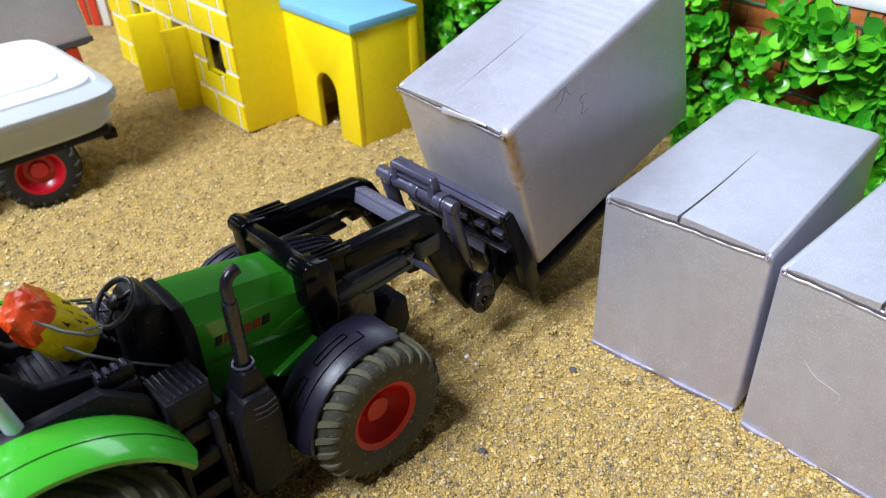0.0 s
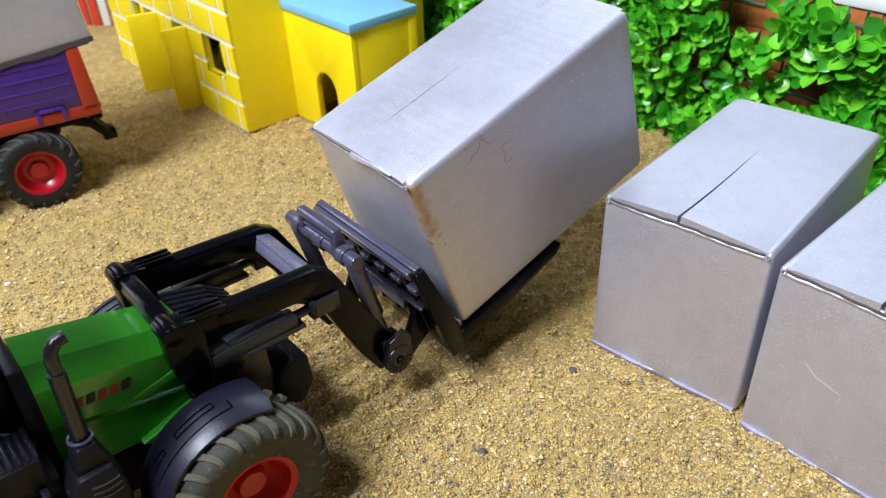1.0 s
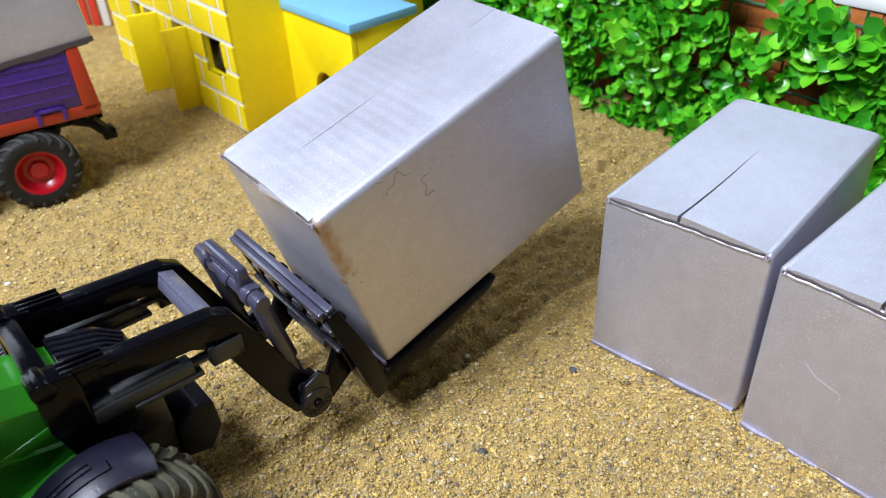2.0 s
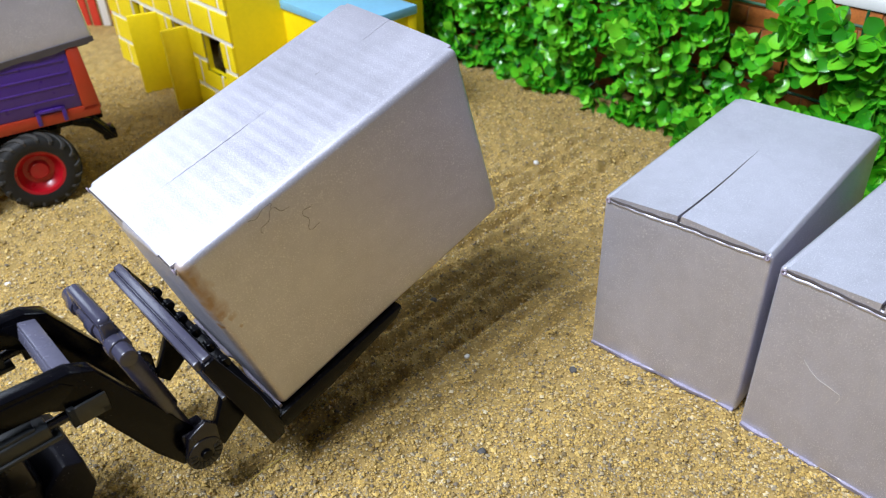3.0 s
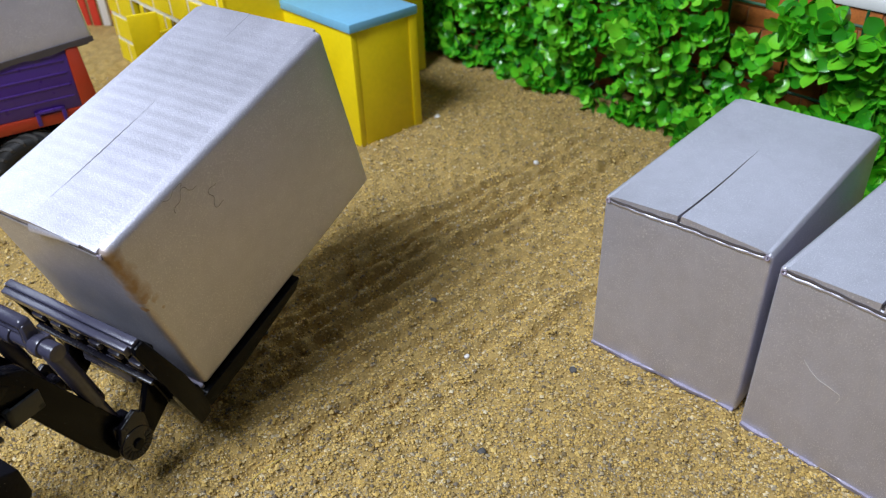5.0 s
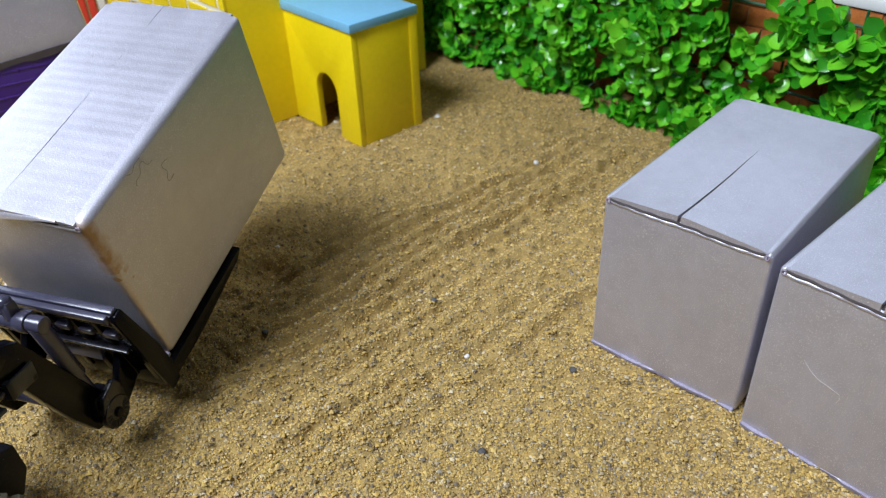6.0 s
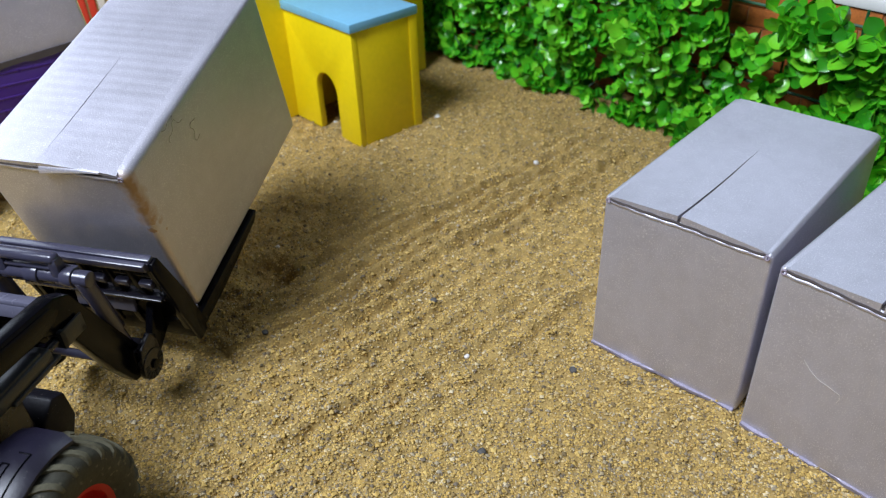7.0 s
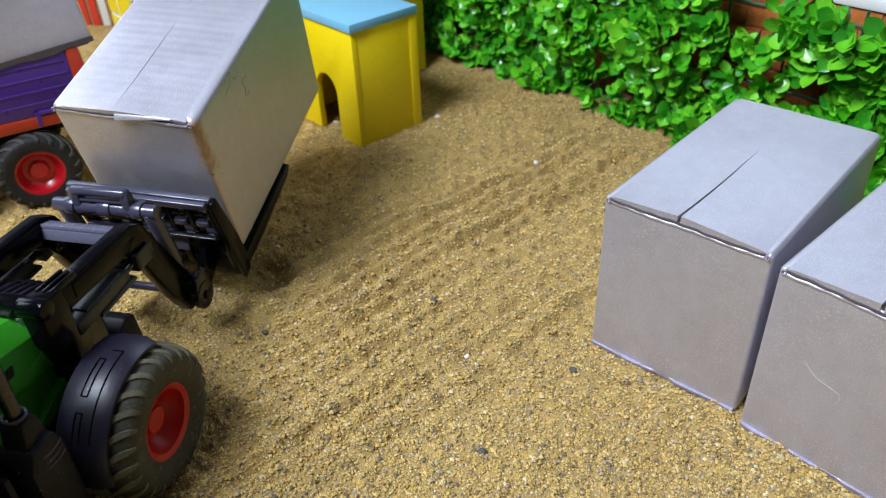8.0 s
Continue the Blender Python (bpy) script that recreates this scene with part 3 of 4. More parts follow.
def hedge():
    rng = random.Random(11)
    root = thing("hedge", "dense artificial hedge of glossy bright green leaves", "hedge")
    spots = []

    def bare(s, h):
        return (0.400 < s < 0.462 and 0.116 < h) or (0.436 < s < 0.53 and 0.066 < h < 0.108) or (s >= 0.44 and h > 0.160)
    # sprigs, each with a rosette of leaves
    stems = BM()
    while len(spots) < 7000:
        s = -0.16 + 0.86 * rng.random()
        h = 0.19 * rng.random()
        if bare(s, h) and rng.random() < (0.985 if h > 0.11 else 0.90):
            continue
        front = 0.012 + 0.035 * noise.noise((s * 16, h * 16, 2)) + 0.10 * max(0.0, 0.05 - h) * -1 + 0.25 * h * 0.3
        c = HED + HDIR * s + HBACK * (front + 0.012 * rng.random()) + Vector((0, 0, h + 0.004))
        out = (-HBACK + Vector((rng.gauss(0, 0.55), rng.gauss(0, 0.55), rng.gauss(0.35, 0.5)))).normalized()
        if rng.random() < 0.12:
            tube(stems, [c - out * 0.03, c], 0.0006, 4)
        n = rng.choice((3, 4, 5))
        size = rng.uniform(0.0115, 0.0180) * (1.2 if s > 0.44 else 1.0)
        base = out.to_track_quat("Z", "Y").to_matrix().to_4x4()
        for k in range(n):
            tilt = -rng.uniform(5, 50)
            spots.append((c, Matrix.Translation(c) @ base @ pose(0, 0, 0, 0, 0, 360 * k / n + rng.uniform(-25, 25)) @ pose(0, 0, 0, 0, tilt, 0), size * rng.uniform(0.8, 1.2)))
    # green wire lattice on which the sprigs hang
    for k in range(13):
        b = BM()
        a = HED + HDIR * (-0.15 + 0.0455 * k * 1.5) + HBACK * 0.05
        tube(b, [a, a + Vector((0, 0, 0.17))], 0.0016, 6)
        part("lattice_wire", b, M_STEM, root)
    for h in (0.03, 0.075, 0.118, 0.155):
        b = BM()
        a = HED + HBACK * 0.047 + Vector((0, 0, h))
        tube(b, [a - HDIR * 0.15, a + HDIR * 0.70], 0.0016, 6)
        part("lattice_wire", b, M_STEM, root)
    tagged(part("stems", stems, M_STEM, root, "dark green wire stems"), kind="stuff")
    # the leaves on the outside near the front of the hedge are single pieces
    spots.sort(key=lambda q: (q[0] - HED).dot(HBACK) + (0.0 if 0.05 < (q[0] - HED).dot(HDIR) < 0.5 else 1.0))
    shared = []
    for s in (0.012, 0.0145, 0.017, 0.0195, 0.022):
        v, f = leaf_shape(s)
        me = bpy.data.meshes.new("leaf")
        me.from_pydata(v, [], f)
        me.materials.append(M_LEAF1)
        me.polygons.foreach_set("use_smooth", [True] * len(f))
        shared.append(me)
    for c, m, s in spots[:300]:
        ob = new("leaf", shared[min(4, max(0, round((s - 0.012) / 0.0025)))])
        ob.parent = root
        ob.matrix_basis = m
    verts, faces = [], []
    for c, m, s in spots[300:]:
        v, f = leaf_shape(s)
        k = len(verts)
        verts += [tuple(m @ Vector(p)) for p in v]
        faces += [tuple(i + k for i in q) for q in f]
    me = bpy.data.meshes.new("leaves")
    me.from_pydata(verts, [], faces)
    me.materials.append(M_LEAF)
    me.polygons.foreach_set("use_smooth", [True] * len(faces))
    ob = new("foliage", me)
    ob.parent = root
    tagged(ob, kind="stuff")


# ---- wheels ----
def make_wheel(root, name, R, width, rim_r, at, steer=0.0, lugs=18, face=-1, rim_mat=None, worn_black=False):
    """A wheel about the y axis; face: the side on which the dished rim shows."""
    hub = new(name)
    hub.parent = root
    hub.empty_display_size = 0.01
    hub.matrix_basis = pose(*at, 0, 0, steer)
    w = width / 2
    b = BM()
    side = [(rim_r, 0.72), (rim_r + 0.0012, 0.90), (R * 0.58, 0.97), (R * 0.68, 1.03), (R * 0.77, 1.04), (R * 0.85, 0.99), (R * 0.905, 0.88), (R * 0.94, 0.70), (R * 0.957, 0.40), (R * 0.962, 0.0)]
    lathe(b, [(r, -w * q) for r, q in side] + [(r, w * q) for r, q in side[-2::-1]], 56, closed=True)
    tyre = b
    b = BM()
    for i in range(lugs):
        for sgn in (-1, 1):
            a0 = 2 * math.pi * (i + (0.5 if sgn > 0 else 0)) / lugs
            da = 2 * math.pi / lugs
            # a bar that starts on the sidewall, climbs over the shoulder and sweeps to the middle of the tread
            path = [(R * 0.800, 1.035, -0.10), (R * 0.860, 0.985, -0.06), (R * 0.910, 0.875, 0.0), (R * 0.938, 0.71, 0.16), (R * 0.955, 0.45, 0.48), (R * 0.960, 0.22, 0.85), (R * 0.962, 0.02, 1.25)]
            high = (0.0002, 0.0012, 0.034 * R, 0.036 * R, 0.036 * R, 0.036 * R, 0.034 * R)
            lo, hi = [], []
            for n_, ((rr, yq, da_), up) in enumerate(zip(path, high)):
                a = a0 + da * da_
                th = da * (0.12, 0.16, 0.21, 0.23, 0.23, 0.23, 0.20)[n_]
                out = min(1.0, max(0.0, (yq - 0.5) / 0.5))
                for e in (-th, th):
                    lo.append(b.verts.new(((rr - 0.0015) * math.cos(a + e), sgn * w * (yq - 0.04 * out), (rr - 0.0015) * math.sin(a + e))))
                    ru, yu = rr + up * (1 - 0.55 * out) + 0.0002, w * yq + up * 0.75 * out
                    hi.append(b.verts.new((ru * math.cos(a + e * 0.72), sgn * yu, ru * math.sin(a + e * 0.72))))
            for k in range(len(path) - 1):
                i0 = 2 * k
                b.faces.new((hi[i0], hi[i0 + 1], hi[i0 + 3], hi[i0 + 2]))
                b.faces.new((lo[i0], hi[i0], hi[i0 + 2], lo[i0 + 2]))
                b.faces.new((lo[i0 + 1], lo[i0 + 3], hi[i0 + 3], hi[i0 + 1]))
            b.faces.new((lo[0], lo[1], hi[1], hi[0]))
            b.faces.new((lo[-2], hi[-2], hi[-1], lo[-1]))
    black = [M_BLACKTYRE, M_BLACKLUG] if worn_black else [M_RUBBER, M_TREAD]
    part("tyre", tyre, black[0], hub, "black rubber tyre" if worn_black else "dusty black rubber tyre", smooth=35)
    tagged(part("tread", b, black[1], hub, "angled tread lugs", smooth=35), kind="stuff")
    b = BM()
    f = face
    lathe(b, [(0.004, f * w * 0.30), (rim_r * 0.42, f * w * 0.30), (rim_r * 0.45, f * w * 0.22), (rim_r * 0.62, f * w * 0.20), (rim_r * 0.86, f * w * 0.52), (rim_r * 0.90, f * w * 0.82),
              (rim_r * 1.05, f * w * 0.90), (rim_r * 1.07, f * w * 0.80), (rim_r * 1.0, f * w * 0.6), (rim_r * 1.0, -f * w * 0.7), (0.004, -f * w * 0.7)], 40)
    part("rim", b, rim_mat or M_RED, hub, "dished red plastic rim")
    b = BM()
    lathe(b, [(0.002, f * w * 0.50), (rim_r * 0.35, f * w * 0.50), (rim_r * 0.39, f * w * 0.43), (rim_r * 0.42, f * w * 0.2), (0.002, f * w * 0.2)], 32)
    part("hub_cap", b, rim_mat or M_RED, hub)
    return hub


# ---- tractor: origin on the ground below the loader towers, x forward ----
LOAD = pose(0.1914, -0.0545, 0.0483, 2.2, -18.56, -1.03)
WHEELS = []
CARRIAGE = []
RACK = pose(0, 0, 0, -2.2, 0, 0)


def tractor():
    root = thing("toy_tractor", "green toy tractor with black front loader and red wheels", "toy tractor")
    # hood
    b = BM()
    secs = [(-0.070, 0.0268, 0.1415, 0.070), (-0.050, 0.0268, 0.1380, 0.068), (-0.02, 0.0262, 0.1325, 0.066), (0.012, 0.0250, 0.1255, 0.064)]
    rings_ = []
    for x, w, zt, zb in secs:
        half = [(0.0, zt + 0.0012), (w * 0.56, zt + 0.0002), (w * 0.90, zt - 0.0075), (w * 0.985, zt - 0.0105), (w, zt - 0.016), (w * 0.985, zt - 0.036), (w * 0.90, zt - 0.041), (w * 0.90, zb)]
        ringp = [(-y, z) for y, z in half[::-1]] + half[1:]
        rings_.append([b.verts.new((x, y - 0.002, z)) for y, z in ringp])
    for p, q in zip(rings_, rings_[1:]):
        for k in range(len(p) - 1):
            b.faces.new((p[k], p[k + 1], q[k + 1], q[k]))
        b.faces.new((p[-1], p[0], q[0], q[-1]))
    b.faces.new(rings_[0]); b.faces.new(rings_[-1][::-1])
    part("hood", b, M_GREEN, root, "glossy green hood", smooth=14)
    for sy in (-1, 1):
        b = BM()
        prism(b, [(-0.028, 0.1), (0.006, 0.108), (0.012, 0.103), (-0.02, 0.094)], "y", sy * 0.0235 - 0.002, sy * 0.0262 - 0.002, 0.0006)
        part("hood_crease", b, M_GREEN, root)
        b = BM()
        prism(b, [(-0.03, 0.068), (0.01, 0.082), (0.012, 0.074), (-0.02, 0.062)], "y", sy * 0.023 - 0.002, sy * 0.0285 - 0.002, 0.0006)
        part("hood_skirt", b, M_GREEN, root)
        # maker's mark as plain slanted bars
        for k in range(6):
            x0 = -0.0620 + k * 0.0062
            z0 = 0.1130 - k * 0.0005
            logo = BM()
            prism(logo, [(x0, z0 - 0.001), (x0 + 0.0046, z0 - 0.001), (x0 + 0.0060, z0 + 0.0048), (x0 + 0.0014, z0 + 0.0048)], "y", sy * 0.0262 - 0.002, sy * 0.0272 - 0.002, 0)
            part("hood_mark", logo, M_INKRED if k in (1, 3, 4) else M_INK, root, "plain red bar" if k in (1, 3, 4) else "plain black bar")
    # ribbed dark front cover
    b = BM()
    prism(b, [(0.0125, 0.066), (0.0125, 0.1245), (0.040, 0.1185), (0.055, 0.108), (0.058, 0.062)], "y", -0.024, 0.024, 0.003)
    part("front_cover", b, M_DARK, root, "dark grey nose cover")
    for i in range(7):
        y = -0.018 + i * 0.006
        b = BM()
        tube(b, [(0.014, y, 0.1248), (0.040, y * 0.92, 0.1192), (0.052, y * 0.85, 0.1115)], 0.0009, 6)
        part("cover_rib", b, M_DARK, root)
    # cowl ring behind the hood
    b = BM()
    prism(b, [(-0.031, 0.08), (-0.031, 0.130), (-0.023, 0.144), (0.016, 0.144), (0.025, 0.130), (0.025, 0.08)], "x", -0.078, -0.0705, 0.0015)
    part("cowl", b, M_DUSTY, root)
    b = BM()
    block(b, -0.205, 0.060, -0.022, 0.022, 0.028, 0.066, 0.004)
    block(b, 0.05, 0.078, -0.019, 0.019, 0.030, 0.058, 0.004)
    part("chassis", b, M_DUSTY, root)
    b = BM()
    prism(b, [(0.058, 0.058), (0.072, 0.07), (0.082, 0.066), (0.084, 0.045), (0.075, 0.03), (0.058, 0.034)], "y", -0.026, 0.026, 0.002)
    part("front_weight", b, M_DUSTY, root, "black front weight")
    b = BM()
    rod(b, (0.009, -0.06, 0.045), (0.009, 0.06, 0.045), 0.0085, seg=14)
    block(b, -0.002, 0.028, -0.02, 0.02, 0.026, 0.05, 0.003)
    part("front_axle", b, M_DUSTY, root)
    b = BM()
    rod(b, (-0.172, -0.06, 0.0585), (-0.172, 0.06, 0.0585), 0.012, seg=14)
    part("rear_axle", b, M_DUSTY, root)
    # cab floor, ribbed mats, console and seat
    b = BM()
    block(b, -0.165, -0.075, -0.055, 0.055, 0.088, 0.098, 0.002)
    part("cab_floor", b, M_DUSTY, root)
    for sy in (-1, 1):
        b = BM()
        block(b, -0.106, -0.080, sy * 0.043 - 0.014, sy * 0.043 + 0.014, 0.098, 0.116, 0.0015)
        part("footboard", b, M_DUSTY, root)
        for i in range(7):
            x = -0.104 + i * 0.0037
            part("mat_rib", block(BM(), x, x + 0.0018, sy * 0.043 - 0.0125, sy * 0.043 + 0.0125, 0.116, 0.1175, 0.0004), M_DARK, root)
    b = BM()
    prism(b, [(-0.078, 0.098), (-0.078, 0.148), (-0.086, 0.151), (-0.094, 0.146), (-0.099, 0.12), (-0.100, 0.098)], "y", -0.019, 0.019, 0.004)
    part("dashboard", b, M_DUSTY, root, "black dashboard column")
    b = BM()
    rod(b, (-0.088, 0, 0.138), (-0.098, 0.0, 0.149), 0.0035, seg=12)
    part("steering_column", b, M_DUSTY, root)
    sm = pose(-0.0985, -0.001, 0.1495, 0, -38, 0)
    b = BM()
    ring(b, 0.0140, 0.0017, sm, 36, 10)
    sw = part("steering_wheel", b, M_GREY, root, "dark plastic steering wheel")
    for a in (90, 210, 330):
        b = BM()
        block(b, 0, 0.0135, -0.0012, 0.0012, -0.0008, 0.0008, 0.0003, sm @ pose(0, 0, 0, 0, 0, a))
        part("spoke", b, M_DARK, sw)
    b = BM()
    rod(b, sm @ Vector((0, 0, -0.002)), sm @ Vector((0, 0, 0.002)), 0.0042, seg=16, r=0.0006)
    part("wheel_hub", b, M_DARK, sw)
    b = BM()
    block(b, -0.172, -0.118, -0.024, 0.024, 0.098, 0.120, 0.004)
    block(b, -0.160, -0.122, -0.018, 0.018, 0.120, 0.131, 0.004)
    part("seat_base", b, M_DUSTY, root)
    b = BM()
    block(b, -0.178, -0.166, -0.022, 0.022, 0.118, 0.17, 0.004, pose(0, 0, 0, 0, 0, 0))
    part("seat_back", b, M_DUSTY, root)
    b = BM()
    block(b, -0.150, -0.108, -0.040, -0.028, 0.098, 0.128, 0.003)
    block(b, -0.128, -0.108, -0.038, -0.030, 0.128, 0.136, 0.002)
    part("side_console", b, M_DUSTY, root)
    for i in range(4):
        part("switch", block(BM(), -0.127 + i * 0.0045, -0.1245 + i * 0.0045, -0.037, -0.031, 0.136, 0.138, 0.0005), M_GREY, root)
    for k in range(5):
        part("seat_rib", block(BM(), -0.158 + k * 0.0078, -0.1535 + k * 0.0078, -0.016, 0.016, 0.1305, 0.1325, 0.0008), M_DUSTY, root)
    for sy in (-1, 1):
        b = BM()
        prism(b, [(-0.176, 0.118), (-0.174, 0.158), (-0.166, 0.160), (-0.150, 0.138), (-0.124, 0.131), (-0.120, 0.120)], "y", sy * 0.0215 - 0.0030, sy * 0.0215 + 0.0030, 0.0016)
        part("seat_bolster", b, M_DUSTY, root)
        b = BM()
        prism(b, [(-0.120, 0.098), (-0.118, 0.122), (-0.112, 0.124), (-0.096, 0.104), (-0.096, 0.098)], "y", sy * 0.026 - 0.0050, sy * 0.026 + 0.0050, 0.0012)
        part("pedal_box", b, M_DUSTY, root)
        for k in range(4):
            z = 0.120 - k * 0.0045
            x = -0.1108 + k * 0.0036
            part("pedal_rib", block(BM(), x, x + 0.0014, sy * 0.026 - 0.0038, sy * 0.026 + 0.0038, z, z + 0.0024, 0.0003), M_DUSTY, root)
    b = BM()
    ring(b, 0.0056, 0.0009, pose(-0.061, -0.0595, 0.1195), 24, 8)
    part("pipe_collar", b, M_GREY, root)
    # armrest panel over the rear fender
    b = BM()
    prism(b, [(-0.19, 0.110), (-0.185, 0.140), (-0.130, 0.138), (-0.108, 0.118), (-0.106, 0.10)], "y", -0.050, -0.041, 0.0025)
    part("side_rail", b, M_DUSTY, root)
    b = BM()
    prism(b, [(-0.19, 0.110), (-0.185, 0.140), (-0.130, 0.138), (-0.108, 0.118), (-0.106, 0.10)], "y", 0.041, 0.050, 0.0025)
    part("side_rail", b, M_DUSTY, root)
    # steps
    for sy in (-1, 1):
        b = BM()
        block(b, -0.110, -0.106, sy * 0.052 - 0.012, sy * 0.052 + 0.012, 0.025, 0.098, 0.001)
        block(b, -0.086, -0.082, sy * 0.052 - 0.012, sy * 0.052 + 0.012, 0.025, 0.098, 0.001)
        part("step_side", b, M_DUSTY, root)
        part("step_back", block(BM(), -0.106, -0.086, *sorted((sy * 0.040, sy * 0.043)), 0.028, 0.098, 0.0006), M_DUSTY, root)
        for z, deep in ((0.028, 0.024), (0.050, 0.021), (0.071, 0.018), (0.090, 0.015)):
            b = BM()
            block(b, -0.106, -0.086, *sorted((sy * 0.043, sy * (0.043 + deep))), z - 0.007, z + 0.003, 0.0012)
            st = part("step", b, M_DUSTY, root)
            for k in range(4):
                part("tread", block(BM(), -0.1045 + k * 0.0048, -0.1020 + k * 0.0048, *sorted((sy * 0.046, sy * (0.041 + deep))), z + 0.003, z + 0.004, 0.0003), M_DUSTY, st)
    # exhaust housing and bent pipe
    b = BM()
    prism(b, [(-0.076, 0.028), (-0.076, 0.092), (-0.070, 0.103), (-0.053, 0.103), (-0.049, 0.09), (-0.049, 0.028)], "y", -0.071, -0.048, 0.003)
    prism(b, [(-0.070, 0.10), (-0.066, 0.118), (-0.056, 0.118), (-0.052, 0.10)], "y", -0.067, -0.052, 0.002)
    ex = part("exhaust_housing", b, M_DUSTY, root, "dusty black exhaust box")
    for k in range(3):
        b = BM()
        tube(b, [(-0.066, -0.0712, 0.0955 - k * 0.004), (-0.059, -0.0714, 0.0945 - k * 0.004), (-0.052, -0.0712, 0.0955 - k * 0.004)], 0.0005, 5)
        part("louvre", b, M_GREY, ex)
    b = BM()
    rod(b, (-0.061, -0.0595, 0.116), (-0.061, -0.0595, 0.119), 0.0056, seg=20, r=0.0008)
    tube(b, [(-0.061, -0.0595, 0.117), (-0.0605, -0.059, 0.135), (-0.060, -0.0585, 0.160)], 0.0042, 14)
    tube(b, [(-0.060, -0.0585, 0.160), (-0.0598, -0.058, 0.168), (-0.0585, -0.0575, 0.172), (-0.0555, -0.057, 0.1748), (-0.051, -0.0565, 0.1755)], 0.0033, 14)
    part("exhaust_pipe", b, M_DARK, root, "bent dark exhaust pipe")
    # fenders
    for sy in (-1, 1):
        def arc_fender(cx, cz, R, a0, a1, y0, y1, th, material, name, label, lip):
            b = BM()
            n = 18
            prof = [(y0, 0.0), (y0 * 0.72 + y1 * 0.28, lip), (y1 * 0.8 + y0 * 0.2, lip), (y1, -lip * 0.6), (y1, -lip * 0.6 - th), (y1 * 0.8 + y0 * 0.2, lip - th), (y0 * 0.72 + y1 * 0.28, lip - th), (y0, -th)]
            rr = []
            for i in range(n + 1):
                a = radians(a0 + (a1 - a0) * i / n)
                rr.append([b.verts.new((cx + (R + dz) * math.cos(a), sy * y, cz + (R + dz) * math.sin(a))) for y, dz in prof])
            for p, q in zip(rr, rr[1:]):
                for k in range(len(prof)):
                    b.faces.new((p[k], p[(k + 1) % len(prof)], q[(k + 1) % len(prof)], q[k]))
            b.faces.new(rr[0]); b.faces.new(rr[-1][::-1])
            return part(name, b, material, root, label, smooth=50)
        fr = arc_fender(-0.178, 0.054, 0.084, 30, 140, 0.046, 0.084, 0.0025, M_GREEN, "rear_fender", "glossy green rear fender", 0.003)
        g = BM()
        tube(g, [(-0.178 + 0.0872 * math.cos(radians(a)), sy * 0.071, 0.054 + 0.0872 * math.sin(radians(a))) for a in range(34, 140, 4)], 0.0003, 5)
        part("fender_groove", g, M_DUSTY, fr)
        ff = arc_fender(0.009, 0.0465, 0.0520, 66, 182, 0.048, 0.080, 0.002, M_FENDER, "front_fender", "dark violet-grey front fender", 0.002)

        def on_fender(a, y, up=0.0542):
            return (0.009 + up * math.cos(radians(a)), sy * y, 0.0465 + up * math.sin(radians(a)))
        for y, a0, a1 in ((0.0605, 96, 122), (0.0645, 96, 122), (0.0715, 88, 150), (0.0605, 132, 156), (0.0645, 132, 150)):
            g = BM()
            tube(g, [on_fender(a, y) for a in np.linspace(a0, a1, 12)], 0.00045, 5)
            part("fender_groove", g, M_BLACK, ff)
        for a, y0, y1 in ((96, 0.0605, 0.0645), (122, 0.0605, 0.0645), (132, 0.0605, 0.0645), (88, 0.0645, 0.0715)):
            g = BM()
            tube(g, [on_fender(a, y) for y in np.linspace(y0, y1, 4)], 0.00045, 5)
            part("fender_groove", g, M_BLACK, ff)
    # roof on rear posts
    b = BM()
    n = 44
    outline = []
    for i in range(n):
        a = 2 * math.pi * i / n
        c, s_ = math.cos(a), math.sin(a)
        e = 0.27
        outline.append((-0.135 + 0.058 * math.copysign(abs(c) ** e, c), 0.047 * math.copysign(abs(s_) ** e, s_)))
    cx, cy = -0.135, 0.0
    layers = [(0.262, 0.90), (0.264, 0.94), (0.272, 0.95), (0.2725, 1.0), (0.2745, 1.012), (0.2775, 1.0), (0.2800, 0.945), (0.2815, 0.91), (0.2800, 0.895), (0.2800, 0.885), (0.2820, 0.870), (0.2838, 0.72), (0.2830, 0.705), (0.2842, 0.69), (0.2862, 0.45), (0.2870, 0.15)]
    rr = [[b.verts.new((cx + (x - cx) * k, cy + (y - cy) * k, z)) for x, y in outline] for z, k in layers]
    for p, q in zip(rr, rr[1:]):
        for k in range(n):
            b.faces.new((p[k], p[(k + 1) % n], q[(k + 1) % n], q[k]))
    b.faces.new(rr[0]); b.faces.new(rr[-1])
    roof = part("cab_roof", b, M_WHITE, root, "smooth white cab roof", smooth=35)
    b = BM()
    block(b, -0.19, -0.085, -0.040, 0.040, 0.257, 0.2625, 0.002)
    part("roof_frame", b, M_DUSTY, roof)
    for sy in (-1, 1):
        b = BM()
        tube(b, [(-0.166, sy * 0.0445, 0.125), (-0.178, sy * 0.042, 0.2), (-0.184, sy * 0.038, 0.26)], 0.0042, 10)
        part("cab_post", b, M_PALE, root, "pale grey cab post")
    # wheels
    for sy in (-1, 1):
        WHEELS.append((make_wheel(root, "front_wheel", 0.0485, 0.042, 0.0232, (0.009, sy * 0.069, 0.0465), 0, 24, sy), 0.0485, (0.009, sy * 0.069, 0.0465)))
        WHEELS.append((make_wheel(root, "rear_wheel", 0.0600, 0.044, 0.031, (-0.172, sy * 0.066, 0.0585), 0, 20, sy), 0.0600, (-0.172, sy * 0.066, 0.0585)))
    loader(root)
    return root


